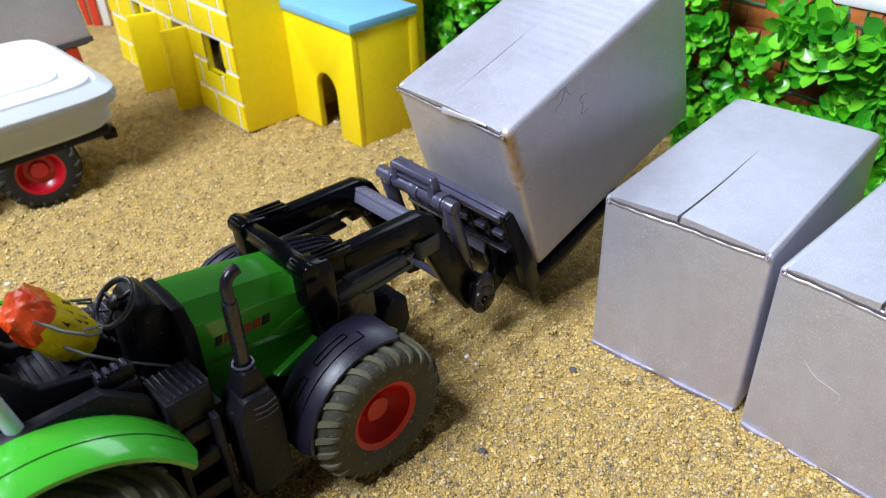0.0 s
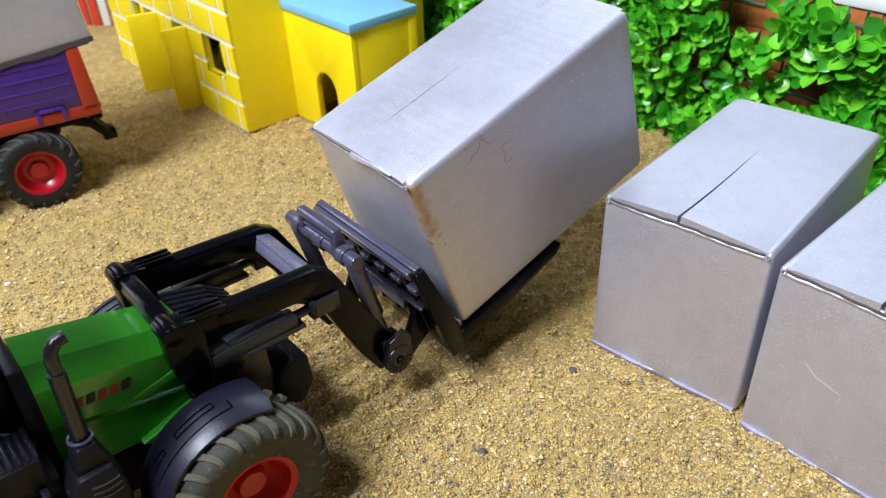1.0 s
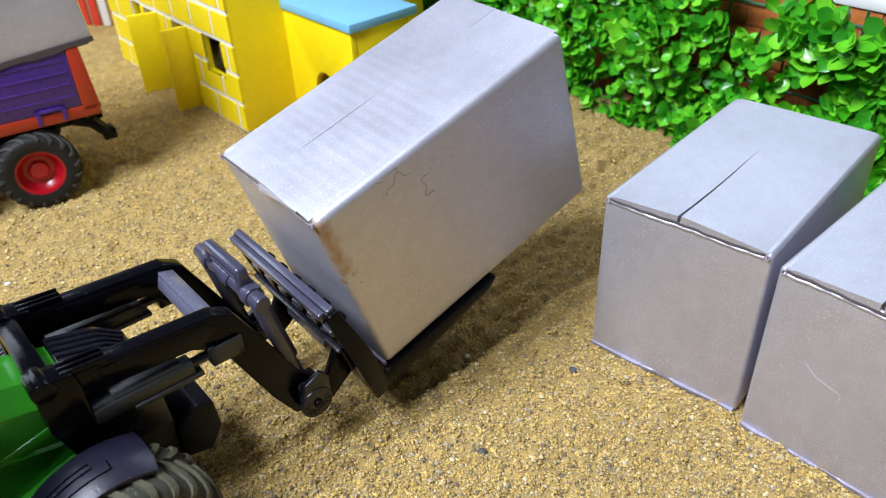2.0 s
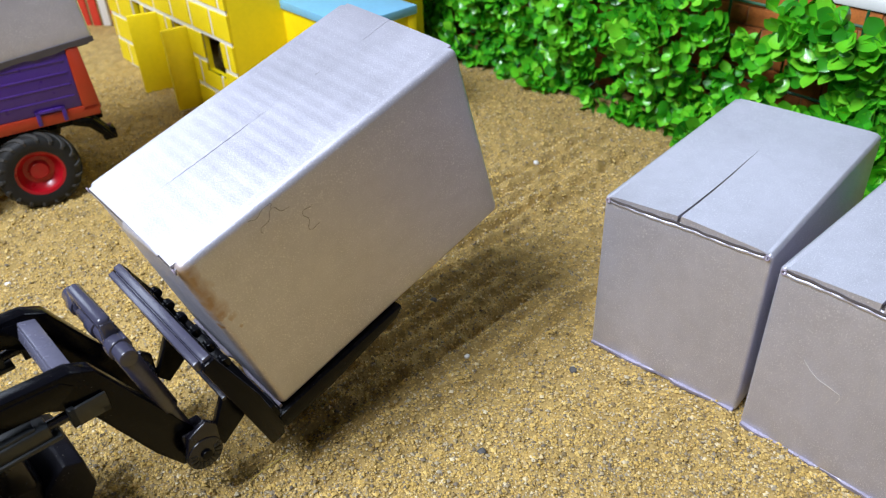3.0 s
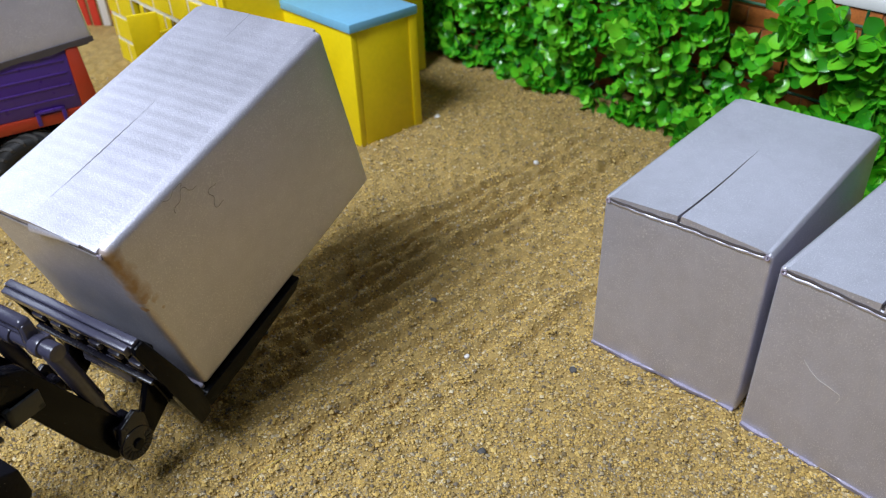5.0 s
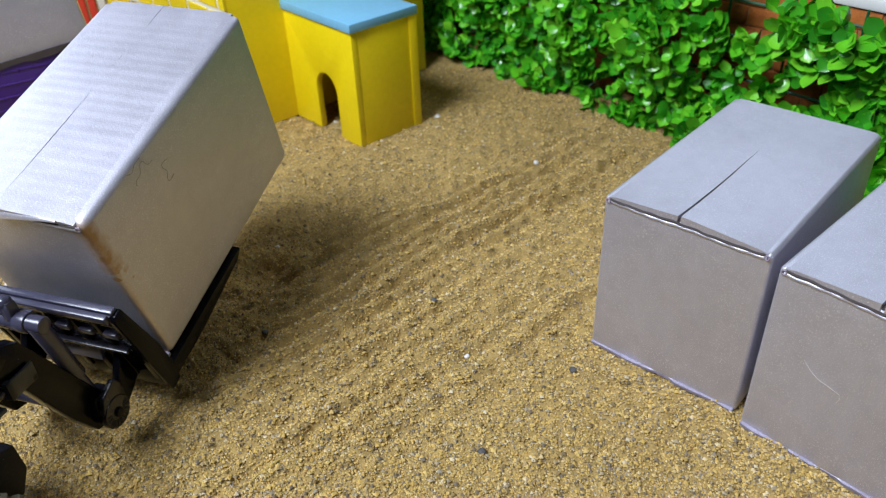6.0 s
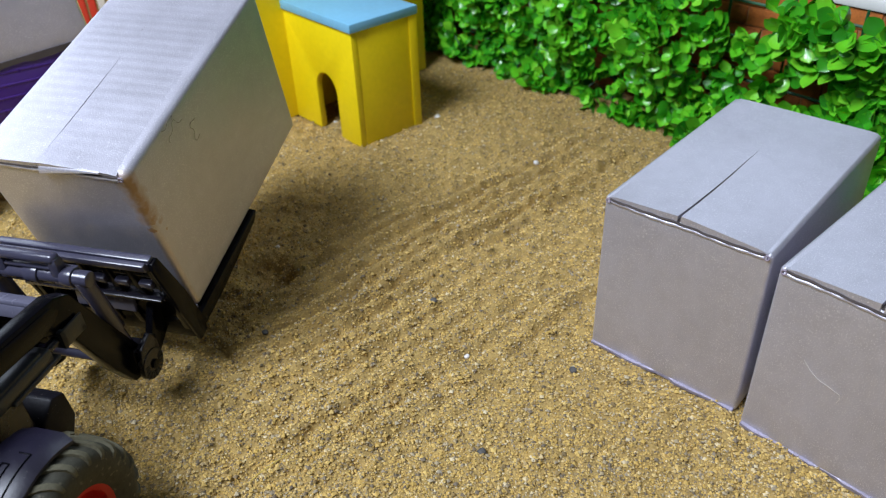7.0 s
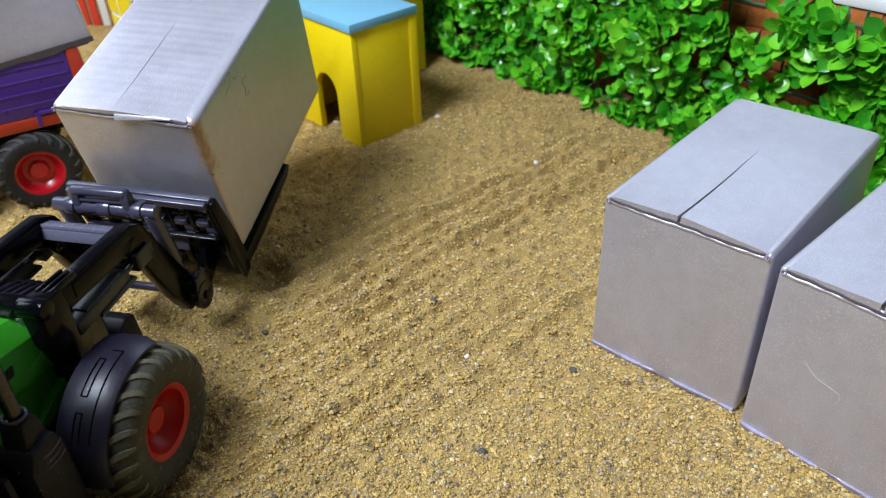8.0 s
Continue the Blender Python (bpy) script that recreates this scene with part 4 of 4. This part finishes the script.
def loader(root):
    for sy in (-1, 1):
        y0, y1 = sorted((sy * 0.0265, sy * 0.0415))
        # tower with ribbed top
        b = BM()
        prism(b, [(-0.006, 0.1435), (0.014, 0.141), (0.016, 0.130), (0.016, 0.100), (0.012, 0.088), (0.004, 0.085), (-0.005, 0.112)], "y", y0, y1, 0.0018)
        tw = part("loader_tower", b, M_BLACK, root)
        for k in range(3):
            part("tower_rib", block(BM(), 0.001, 0.024, y0 + 0.002 + k * 0.0045, y0 + 0.0042 + k * 0.0045, 0.1390, 0.1425, 0.0005, pose(0, 0, 0, 0, 3, 0)), M_BLACK, tw)
        b = BM()
        rod(b, (-0.001, y0 - 0.001, 0.1375), (-0.001, y1 + 0.001, 0.1375), 0.0062, seg=18, r=0.0008)
        part("tower_pin", b, M_BLACK, tw)
        b = BM()
        prism(b, [(0.002, 0.088), (0.016, 0.088), (0.03, 0.05), (0.006, 0.05)], "y", sy * 0.020, sy * 0.038, 0.0015)
        part("tower_foot", b, M_BLACK, tw)
        # bent arm
        ya, yb = sorted((sy * 0.0275, sy * 0.0380))
        b = BM()
        prism(b, [(0.008, 0.1385), (0.090, 0.1355), (0.101, 0.130), (0.112, 0.110), (0.1445, 0.050), (0.147, 0.038), (0.140, 0.031), (0.129, 0.033), (0.116, 0.054), (0.094, 0.100), (0.084, 0.1125), (0.074, 0.1185), (0.008, 0.1215)],
              "y", ya, yb, 0.0013)
        arm = part("loader_arm", b, M_BLACK, root, "bent black loader arm")
        b = BM()
        prism(b, [(0.026, 0.1350), (0.084, 0.1325), (0.090, 0.127), (0.080, 0.1195), (0.026, 0.1250)], "y", yb - 0.0002, yb + 0.0008, 0.0003)
        prism(b, [(0.026, 0.1350), (0.084, 0.1325), (0.090, 0.127), (0.080, 0.1195), (0.026, 0.1250)], "y", ya - 0.0008, ya + 0.0002, 0.0003)
        part("arm_panel", b, M_BLACK, arm)
        # lift cylinder: a flat ribbed body under the arm, a rod and a forked end
        ym = sy * 0.0360
        lie = Matrix.Translation((0.016, ym, 0.1080)) @ pose(0, 0, 0, 0, -1.5, 0)
        b = BM()
        block(b, 0.0, 0.056, -0.0055, 0.0055, -0.0050, 0.0042, 0.0014, lie)
        cyl = part("lift_cylinder", b, M_SLATE, root, "dark slate lift cylinder with ribs")
        b = BM()
        block(b, 0.012, 0.050, -0.0040, 0.0066, 0.0030, 0.0058, 0.0006, lie)
        block(b, 0.020, 0.060, -0.0068, 0.0068, -0.0068, -0.0040, 0.0008, lie)
        part("cylinder_rib", b, M_SLATE, cyl)
        b = BM()
        rod(b, lie @ Vector((0.056, 0, 0)), lie @ Vector((0.082, 0, 0)), 0.0030, seg=12)
        part("piston_rod", b, M_DARK, cyl)
        b = BM()
        for off in (-0.0052, 0.0034):
            block(b, 0.066, 0.086, off, off + 0.0018, -0.0062, 0.0062, 0.0007, lie)
        block(b, 0.066, 0.070, -0.0052, 0.0052, -0.0062, 0.0062, 0.0007, lie)
        block(b, 0.0815, 0.086, -0.0052, 0.0052, -0.0062, -0.0020, 0.0007, lie)
        part("rod_eye", b, M_SLATE, cyl)
        b = BM()
        rod(b, (0.094, sy * 0.0400, 0.1095), (0.094, sy * 0.0262, 0.1095), 0.0040, seg=16, r=0.0006)
        part("arm_pin", b, M_DARK, arm)
        # perforated pivot disc at the lower end of the arm
        b = BM()
        rod(b, (0.141, sy * 0.0405, 0.040), (0.141, sy * 0.0455, 0.040), 0.0115, seg=28, r=0.0008)
        disc = part("pivot_disc", b, M_DARK, root, "dark pivot disc with holes")
        b = BM()
        prism(b, [(0.130, 0.043), (0.134, 0.057), (0.146, 0.063), (0.152, 0.057), (0.152, 0.043)], "y", *sorted((sy * 0.0408, sy * 0.0446)), 0.0008)
        part("pivot_ear", b, M_DARK, disc)
        # black bars laid on the solid disc paint the shade inside its holes
        for k in range(11):
            a = radians(165 + k * 21)
            slot = BM()
            block(slot, 0.0058, 0.0100, -0.0007, 0.0007, -0.0004, 0.0004, 0, Matrix.Translation((0.141, sy * 0.0456, 0.040)) @ pose(0, 0, 0, 90, 0, 0) @ pose(0, 0, 0, 0, 0, math.degrees(a)))
            part("disc_slot", slot, M_INK, disc)
        b = BM()
        rod(b, (0.141, sy * 0.0452, 0.040), (0.141, sy * 0.0475, 0.040), 0.0034, seg=16, r=0.0006)
        part("pivot_pin", b, M_BLACK, disc)
    b = BM()
    block(b, -0.005, 0.006, -0.0265, 0.0265, 0.131, 0.1415, 0.002)
    part("tower_crossbar", b, M_BLACK, root)
    b = BM()
    tilt = pose(0.089, 0, 0.128, 0, 14, 0)
    block(b, -0.0048, 0.0048, -0.0275, 0.0275, 0.0005, 0.0035, 0.0008, tilt)
    block(b, -0.0048, -0.0022, -0.0275, 0.0275, -0.0075, 0.0005, 0.0006, tilt)
    block(b, 0.0022, 0.0048, -0.0275, 0.0275, -0.0075, 0.0005, 0.0006, tilt)
    part("arm_crossbar", b, M_PALEGREY, root, "pale grey cross bar")
    b = BM()
    rod(b, (0.124, -0.0275, 0.056), (0.124, 0.0275, 0.056), 0.0032, seg=12)
    part("lower_crossbar", b, M_GREY, root)
    # tilt cylinder and its link with the lifting handle
    for y in (-0.0335, 0.0335):
        b = BM()
        rod(b, (0.1185, y, 0.128), (0.1320, y, 0.078), 0.0056, seg=18, r=0.0008)
        cyl = part("tilt_cylinder", b, M_GREY, root, "grey tilt cylinder")
        b = BM()
        rod(b, (0.1320, y, 0.078), (0.1395, y, 0.052), 0.0036, seg=14)
        part("piston_rod", b, M_GREY, cyl)
        b = BM()
        block(b, 0.132, 0.148, y - 0.006, y + 0.006, 0.044, 0.056, 0.0015)
        part("clevis", b, M_DARK, cyl)
    b = BM()
    rod(b, (0.1185, -0.040, 0.128), (0.1185, 0.040, 0.128), 0.0052, seg=18, r=0.0008)
    pin = part("link_shaft", b, M_GREY, root, "grey link shaft")
    for y0, y1 in ((-0.030, -0.022), (-0.006, 0.004), (0.022, 0.030)):
        b = BM()
        rod(b, (0.1185, y0, 0.128), (0.1185, y1, 0.128), 0.0066, seg=18, r=0.0006)
        part("collar", b, M_GREY, pin)
    b = BM()
    block(b, 0.1215, 0.1235, -0.030, 0.030, 0.117, 0.124, 0.0005)
    block(b, 0.1215, 0.1235, -0.030, 0.030, 0.130, 0.134, 0.0005)
    part("link_plate", b, M_GREY, pin)
    b = BM()
    block(b, 0.1130, 0.1210, -0.0225, 0.0225, 0.1385, 0.1455, 0.0032, None, 4)
    handle = part("link_handle", b, M_GREY, root, "rounded grey link handle")
    for y in (-0.0195, 0.0195):
        b = BM()
        prism(b, [(0.1135, 0.1430), (0.1205, 0.1430), (0.1220, 0.1330), (0.1235, 0.1240), (0.1135, 0.1240), (0.1140, 0.1350)], "y", y - 0.0036, y + 0.0036, 0.0018)
        part("handle_cheek", b, M_GREY, handle)
    b = BM()
    block(b, 0.1145, 0.1195, -0.0165, 0.0165, 0.1340, 0.1362, 0.0008)
    part("handle_bar", b, M_GREY, handle)
    # fork carriage, in the plane of the load's end face
    car = new("fork_carriage")
    car.parent = root
    car.matrix_basis = LOAD @ RACK
    CARRIAGE.append(car)
    car.empty_display_size = 0.01
    y0, y1 = -0.006, 0.117
    b = BM()
    block(b, -0.0240, -0.0196, y0 + 0.004, y1 - 0.004, 0.0725, 0.0790, 0.0010)
    block(b, -0.0190, -0.0135, y0 + 0.002, y1 - 0.002, 0.0725, 0.0795, 0.0012)
    block(b, -0.0210, -0.0170, y0 + 0.004, y1 - 0.004, 0.0715, 0.0765, 0.0004)
    part("top_rail", b, M_GREY, car, "grooved grey top rail")
    b = BM()
    block(b, -0.0165, -0.0125, y0 + 0.003, y1 - 0.003, -0.0120, 0.0300, 0.0008)
    part("back_plate", b, M_BLACK, car, "black back plate of the fork carriage")
    for z in (0.060, 0.047, 0.0335):
        b = BM()
        rod(b, (-0.0155, y0 + 0.003, z), (-0.0155, y1 - 0.003, z), 0.0027, seg=12)
        part("rail", b, M_DARK, car)
    for k in range(7):
        y = y0 + 0.006 + k * (y1 - y0 - 0.012) / 6
        b = BM()
        block(b, -0.0195, -0.0120, y - 0.0028, y + 0.0028, 0.0, 0.0740, 0.0009)
        part("upright", b, M_BLACK, car)
    for k in range(6):
        y = y0 + 0.006 + (k + 0.5) * (y1 - y0 - 0.012) / 6
        b = BM()
        block(b, -0.0215, -0.0165, y - 0.0052, y + 0.0052, 0.0500, 0.0555, 0.0010)
        part("rail_clip", b, M_GREY, car, "grey clip on the carriage rail")
    for y in (y0 + 0.001, y1 - 0.003):
        b = BM()
        prism(b, [(-0.022, 0.073), (-0.020, 0.077), (-0.013, 0.077), (-0.0065, 0.030), (-0.006, -0.003), (-0.009, -0.012), (-0.019, -0.0125), (-0.020, 0.02)], "y", y - 0.0015, y + 0.0025, 0.0010)
        part("side_plate", b, M_BLACK, car)
    b = BM()
    block(b, -0.018, -0.003, y0 + 0.004, y1 - 0.004, -0.0125, 0.010, 0.0015)
    part("base_bar", b, M_BLACK, car)
    for y in (0.018, 0.094):
        b = BM()
        prism(b, [(-0.044, 0.004), (-0.0195, 0.030), (-0.0195, 0.002), (-0.040, -0.006)], "y", y - 0.003, y + 0.003, 0.0008)
        part("lower_link", b, M_BLACK, car)
    b = BM()
    block(b, -0.0240, -0.0200, y0 + 0.008, y1 - 0.004, 0.0380, 0.0405, 0.0006)
    part("lower_rail", b, M_DARK, car)
    b = BM()
    block(b, -0.0300, -0.0270, 0.030, 0.078, 0.012, 0.026, 0.0008, pose(0, 0, 0, 0, 20, 0))
    block(b, -0.0280, -0.0190, 0.034, 0.040, 0.012, 0.018, 0.0008, pose(0, 0, 0, 0, 20, 0))
    block(b, -0.0280, -0.0190, 0.068, 0.074, 0.012, 0.018, 0.0008, pose(0, 0, 0, 0, 20, 0))
    part("centre_panel", b, M_PALEGREY, car, "pale grey centre panel")
    for k in range(6):
        y = y0 + 0.016 + k * 0.018
        b = BM()
        rod(b, (-0.0090, y, 0.052), (-0.0090, y + 0.006, 0.052), 0.0035, seg=12, r=0.0006)
        block(b, -0.014, -0.008, y + 0.001, y + 0.005, 0.049, 0.055, 0.0006)
        part("knob", b, M_BLACK, car)
    for y in (-0.003, 0.090):
        b = BM()
        prism(b, [(-0.006, -0.0010), (-0.006, -0.0130), (0.03, -0.0135), (0.093, -0.0080), (0.100, -0.0030), (0.100, -0.0012), (0.0, -0.0010)], "y", y, y + 0.025, 0.0008)
        part("fork_tine", b, M_BLACK, car, "black fork tine")
    b = BM()
    block(b, 0.0, 0.06, 0.0282, 0.0858, -0.007, -0.002, 0.001)
    part("fork_web", b, M_BLACK, car)


def doll():
    """One plain crumpled figure that sits on the seat, with wire limbs."""
    b = BM()
    bmesh.ops.create_icosphere(b, subdivisions=4, radius=0.0225)
    for v in b.verts:
        n = v.co.normalized()
        k = 1 + 0.10 * noise.noise(n * 3.3) + 0.07 * noise.noise(n * 9) - 0.055 * abs(noise.noise(n * 15)) + 0.03 * noise.noise(n * 24)
        q = Vector([math.copysign(abs(c) ** 0.72, c) for c in n])
        v.co = Vector((q.x * 0.0140, q.y * 0.0150, q.z * 0.0255)) * (k + 0.035 * noise.noise(n * 14 + Vector((3, 1, 2))))
    for f in b.faces:
        c = f.calc_center_median()
        f.material_index = 1 if c.z > 0.009 + 0.25 * c.x + 0.004 * noise.noise(c * 200) else 0
        if 0.006 < c.x and -0.012 < c.z < 0.004 and noise.noise(c * Vector((1, 1, 1)).length * 260) > 0.30:
            f.material_index = 3
    for pts in ([(0.0009, -0.013, 0.0165), (0.0038, -0.018, 0.0041), (0.0087, -0.020, -0.0086), (0.0125, -0.020, -0.012), (0.0145, -0.0195, -0.0112), (0.0135, -0.019, -0.0088), (0.0092, -0.018, -0.005)],
                [(-0.0046, -0.012, 0.0005), (-0.0015, -0.018, -0.015), (0.0056, -0.020, -0.039), (0.0155, -0.022, -0.0653)],
                [(0.0111, 0.012, -0.0056), (0.0179, 0.017, -0.0202), (0.0165, 0.017, -0.0228), (0.0126, 0.016, -0.0144)],
                [(0.0087, 0.012, -0.0157), (0.0169, 0.018, -0.034), (0.022, 0.018, -0.046)]):
        t0 = len(b.faces)
        tube(b, pts, 0.0009, 7)
        b.faces.ensure_lookup_table()
        for f in b.faces[t0:]:
            f.material_index = 2
    ob = solid("doll", b, [M_FOIL, M_FOILRED, M_WIRE, M_INK], "small crumpled yellow and orange doll on the tractor seat", "doll")
    return ob


# ---- trailer ----
def trailer():
    m = pose(-0.3435, 0.7367, 0.0, 0, 0, 31.5)
    root = thing("toy_trailer", "purple and red toy trailer loaded with a silver box", "toy trailer", m)
    zb, zt, wd, L = 0.088, 0.153, 0.125, 0.26
    b = BM()
    block(b, -L, 0.0, 0.0, wd, zb, zb + 0.006, 0.001)
    part("bed", b, M_ORANGE, root)
    for y0, y1, s in ((0.0, 0.004, -1), (wd - 0.004, wd, 1)):
        b = BM()
        block(b, -L + 0.004, -0.016, y0, y1, zb + 0.006, zt, 0.001)
        pn = part("side_panel", b, M_PURPLE, root, "glossy purple side panel")
        for k in range(4):
            z = zb + 0.017 + k * 0.012
            yy = y0 - 0.0012 if s < 0 else y1 - 0.0008
            part("panel_rib", block(BM(), -L + 0.006, -0.02, yy + (0.0006 if s < 0 else -0.0006), yy + 0.002, z, z + 0.0026, 0.0006), M_PURPLE, pn)
        b = BM()
        yy = y0 - 0.003 if s < 0 else y1 + 0.0002
        for x in (-0.060, -0.036):
            block(b, x, x + 0.004, yy, yy + 0.0028, zb - 0.004, zb + 0.011, 0.0006)
        block(b, -0.060, -0.032, yy, yy + 0.0028, zb + 0.0075, zb + 0.011, 0.0006)
        part("side_latch", b, M_PURPLE, root)
        b = BM()
        block(b, -L, -0.001, y0 - 0.001 if s < 0 else y0, y1 if s < 0 else y1 + 0.001, zb - 0.006, zb + 0.0058, 0.001)
        part("side_rail", b, M_ORANGE, root)
    b = BM()
    prism(b, [(0.001, zb), (-0.016, zb), (-0.016, zt), (-0.004, zt)], "y", -0.001, wd + 0.001, 0.001)
    part("front_panel", b, M_ORANGE, root, "red-orange front panel")
    b = BM()
    block(b, -L - 0.002, -L + 0.004, 0.0, wd, zb, zt, 0.001)
    part("tail_panel", b, M_ORANGE, root)
    b = BM()
    block(b, -L + 0.01, 0.004, 0.035, 0.047, 0.062, 0.082, 0.002)
    block(b, -L + 0.01, 0.004, 0.078, 0.09, 0.062, 0.082, 0.002)
    block(b, -0.10, -0.05, 0.03, 0.095, 0.058, 0.08, 0.003)
    part("frame", b, M_BLACK, root)
    b = BM()
    tube(b, [(-0.03, 0.012, 0.078), (-0.012, 0.012, 0.070), (0.000, 0.016, 0.055)], 0.0055, 10)
    tube(b, [(-0.03, 0.052, 0.078), (-0.012, 0.036, 0.070), (0.000, 0.028, 0.055)], 0.0055, 10)
    block(b, -0.004, 0.010, 0.012, 0.031, 0.046, 0.058, 0.002)
    part("drawbar", b, M_BLACK, root)
    b = BM()
    tube(b, [(-0.035, 0.01, 0.080), (-0.01, 0.006, 0.075), (0.0, 0.006, 0.06), (0.006, 0.008, 0.05)], 0.0018, 8)
    part("hose", b, M_BLACK, root)
    for sgn, y in ((-1, 0.004), (1, wd - 0.004)):
        for x in (-0.074, -0.178):
            make_wheel(root, "wheel", 0.0405, 0.028, 0.0235, (x, y, 0.0395), 0, 18, sgn, M_DEEPRED, True)
    for x in (-0.074, -0.178):
        b = BM()
        rod(b, (x, 0.0, 0.0395), (x, wd, 0.0395), 0.006, seg=12)
        block(b, x - 0.01, x + 0.01, 0.03, 0.095, 0.036, 0.064, 0.002)
        part("axle", b, M_BLACK, root)
    mb = m @ pose(0.012, 0.0, 0.1575, 0, -5.6, 0) @ pose(-0.2047, 0, 0)
    box = carton("cardboard_box", "silver cardboard box with torn flaps loaded on the trailer", 0.2047, 0.116, 0.1327, mb, seed=9, flaps=True)
    rng = random.Random(21)
    b = BM()
    xs = np.linspace(0.0, 0.2047, 26)
    low = [(x, -0.0015 - 0.0025 * rng.random()) for x in xs]
    prism(b, [(0.0, 0.003)] + low + [(0.2047, 0.003)], "y", -0.0016, -0.0004, 0)
    part("torn_flap", b, M_CARDSHADE, box, "torn dark cardboard edge")
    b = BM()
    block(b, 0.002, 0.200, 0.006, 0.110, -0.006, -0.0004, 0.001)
    part("bottom_board", b, M_CARDSHADE, box)


# ---- motion of the tractor, its load and its rider ----
DRIVE = [
    (0.0, -0.1050, 0.3940, 0.0000, 0.00, 0.00, 42.11), (0.5, -0.1321, 0.3729, 0.0003, 0.65, 0.48, 40.84), (1.0, -0.1709, 0.3420, -0.0015, -0.79, 1.04, 39.07),
    (1.5, -0.1917, 0.3259, -0.0013, -1.38, 1.47, 39.45), (1.7, -0.2046, 0.3168, -0.0002, -0.87, 1.52, 39.30), (2.8, -0.2719, 0.2612, 0.0059, 0.98, 0.68, 41.10),
    (3.0, -0.2833, 0.2550, 0.0046, 0.71, 0.45, 41.86), (3.5, -0.3023, 0.2384, 0.0056, 1.06, 1.43, 43.77), (4.0, -0.3093, 0.2334, 0.0038, -0.29, 1.27, 47.84),
    (4.5, -0.3078, 0.2333, 0.0042, -0.26, 1.61, 50.07), (4.7, -0.3051, 0.2293, 0.0050, -0.06, 1.52, 53.89), (5.8, -0.3054, 0.2323, 0.0028, 0.35, 1.53, 69.51),
    (6.0, -0.3022, 0.2358, 0.0014, -0.14, 1.59, 71.91), (6.5, -0.2974, 0.2506, 0.0009, -1.08, 1.75, 74.02), (7.0, -0.2850, 0.2755, 0.0078, -0.46, 1.89, 74.52),
    (7.5, -0.2656, 0.3211, 0.0082, 0.14, 1.68, 77.15), (8.0, -0.2627, 0.3500, 0.0073, 1.12, 1.54, 76.27)]


def drive(t):
    """The tractor's pose at t, gliding through the rows of DRIVE."""
    T = [r[0] for r in DRIVE]
    k = max(0, min(len(T) - 2, next((i for i in range(len(T) - 1) if t <= T[i + 1]), len(T) - 2)))
    out = []
    for c in range(1, 7):
        v = [r[c] for r in DRIVE]

        def slope(i):
            if i == 0 or i == len(T) - 1:
                j = min(max(i, 1), len(T) - 1)
                return (v[j] - v[j - 1]) / (T[j] - T[j - 1])
            a, b = (v[i] - v[i - 1]) / (T[i] - T[i - 1]), (v[i + 1] - v[i]) / (T[i + 1] - T[i])
            return 0.0 if a * b <= 0 else 2 * a * b / (a + b)
        h = T[k + 1] - T[k]
        q = (t - T[k]) / h
        out.append((2 * q ** 3 - 3 * q * q + 1) * v[k] + (q ** 3 - 2 * q * q + q) * h * slope(k) + (3 * q * q - 2 * q ** 3) * v[k + 1] + (q ** 3 - q * q) * h * slope(k + 1))
    return pose(*out)


# share of the load's lift and lean that the tractor itself follows; the rest is the carriage's own
FOLLOW = ((0.0, 1.0), (1.7, 1.0), (2.8, 0.6), (4.7, 0.6), (5.8, 0.8), (6.5, 0.7), (7.0, 0.05), (8.0, 0.0))


def body(t):
    """The tractor's own pose at t: that of the load's frame, let down onto its wheels."""
    k = float(np.interp(t, [q[0] for q in FOLLOW], [q[1] for q in FOLLOW]))
    m = drive(t)
    lean = m.to_euler()
    return pose(m.translation.x, m.translation.y, m.translation.z * k, math.degrees(lean.x) * k, math.degrees(lean.y) * k, math.degrees(lean.z))


def motions():
    times = [i / 10 for i in range(81)]
    walk(TRACTOR, [(t, body(t)) for t in times])
    walk(CARRIAGE[0], [(t, body(t).inverted() @ drive(t) @ LOAD @ RACK) for t in times])
    walk(LOADED_BOX, [(t, drive(t) @ LOAD) for t in times])
    walk(DOLL, [(t, body(t) @ pose(-0.131, 0.0, 0.1535, 0, -32, 0)) for t in times])
    # wheels roll with the way covered
    run, rolled, last = [0.0], 0.0, drive(0.0)
    for t in times[1:]:
        m = drive(t)
        step = m.translation - last.translation
        rolled += step.dot(m.to_3x3() @ Vector((1, 0, 0)))
        run.append(rolled)
        last = m
    for wheel, R, at in WHEELS:
        walk(wheel, [(t, pose(*at, 0, math.degrees(d / R), 0)) for t, d in zip(times, run)])


room()
ground()
house()
fence()
trailer()
boxes()
TRACTOR = tractor()
LOADED_BOX = carton("cardboard_box", "silver cardboard box with worn edge on the loader forks", 0.2009, 0.1114, 0.1388, LOAD, notch=0.55, seam=0.72, ripple=0.00013, worn=True, seed=3)
DOLL = doll()
pebbles()
straw()
brick_wall()
hedge()
grains()
motions()
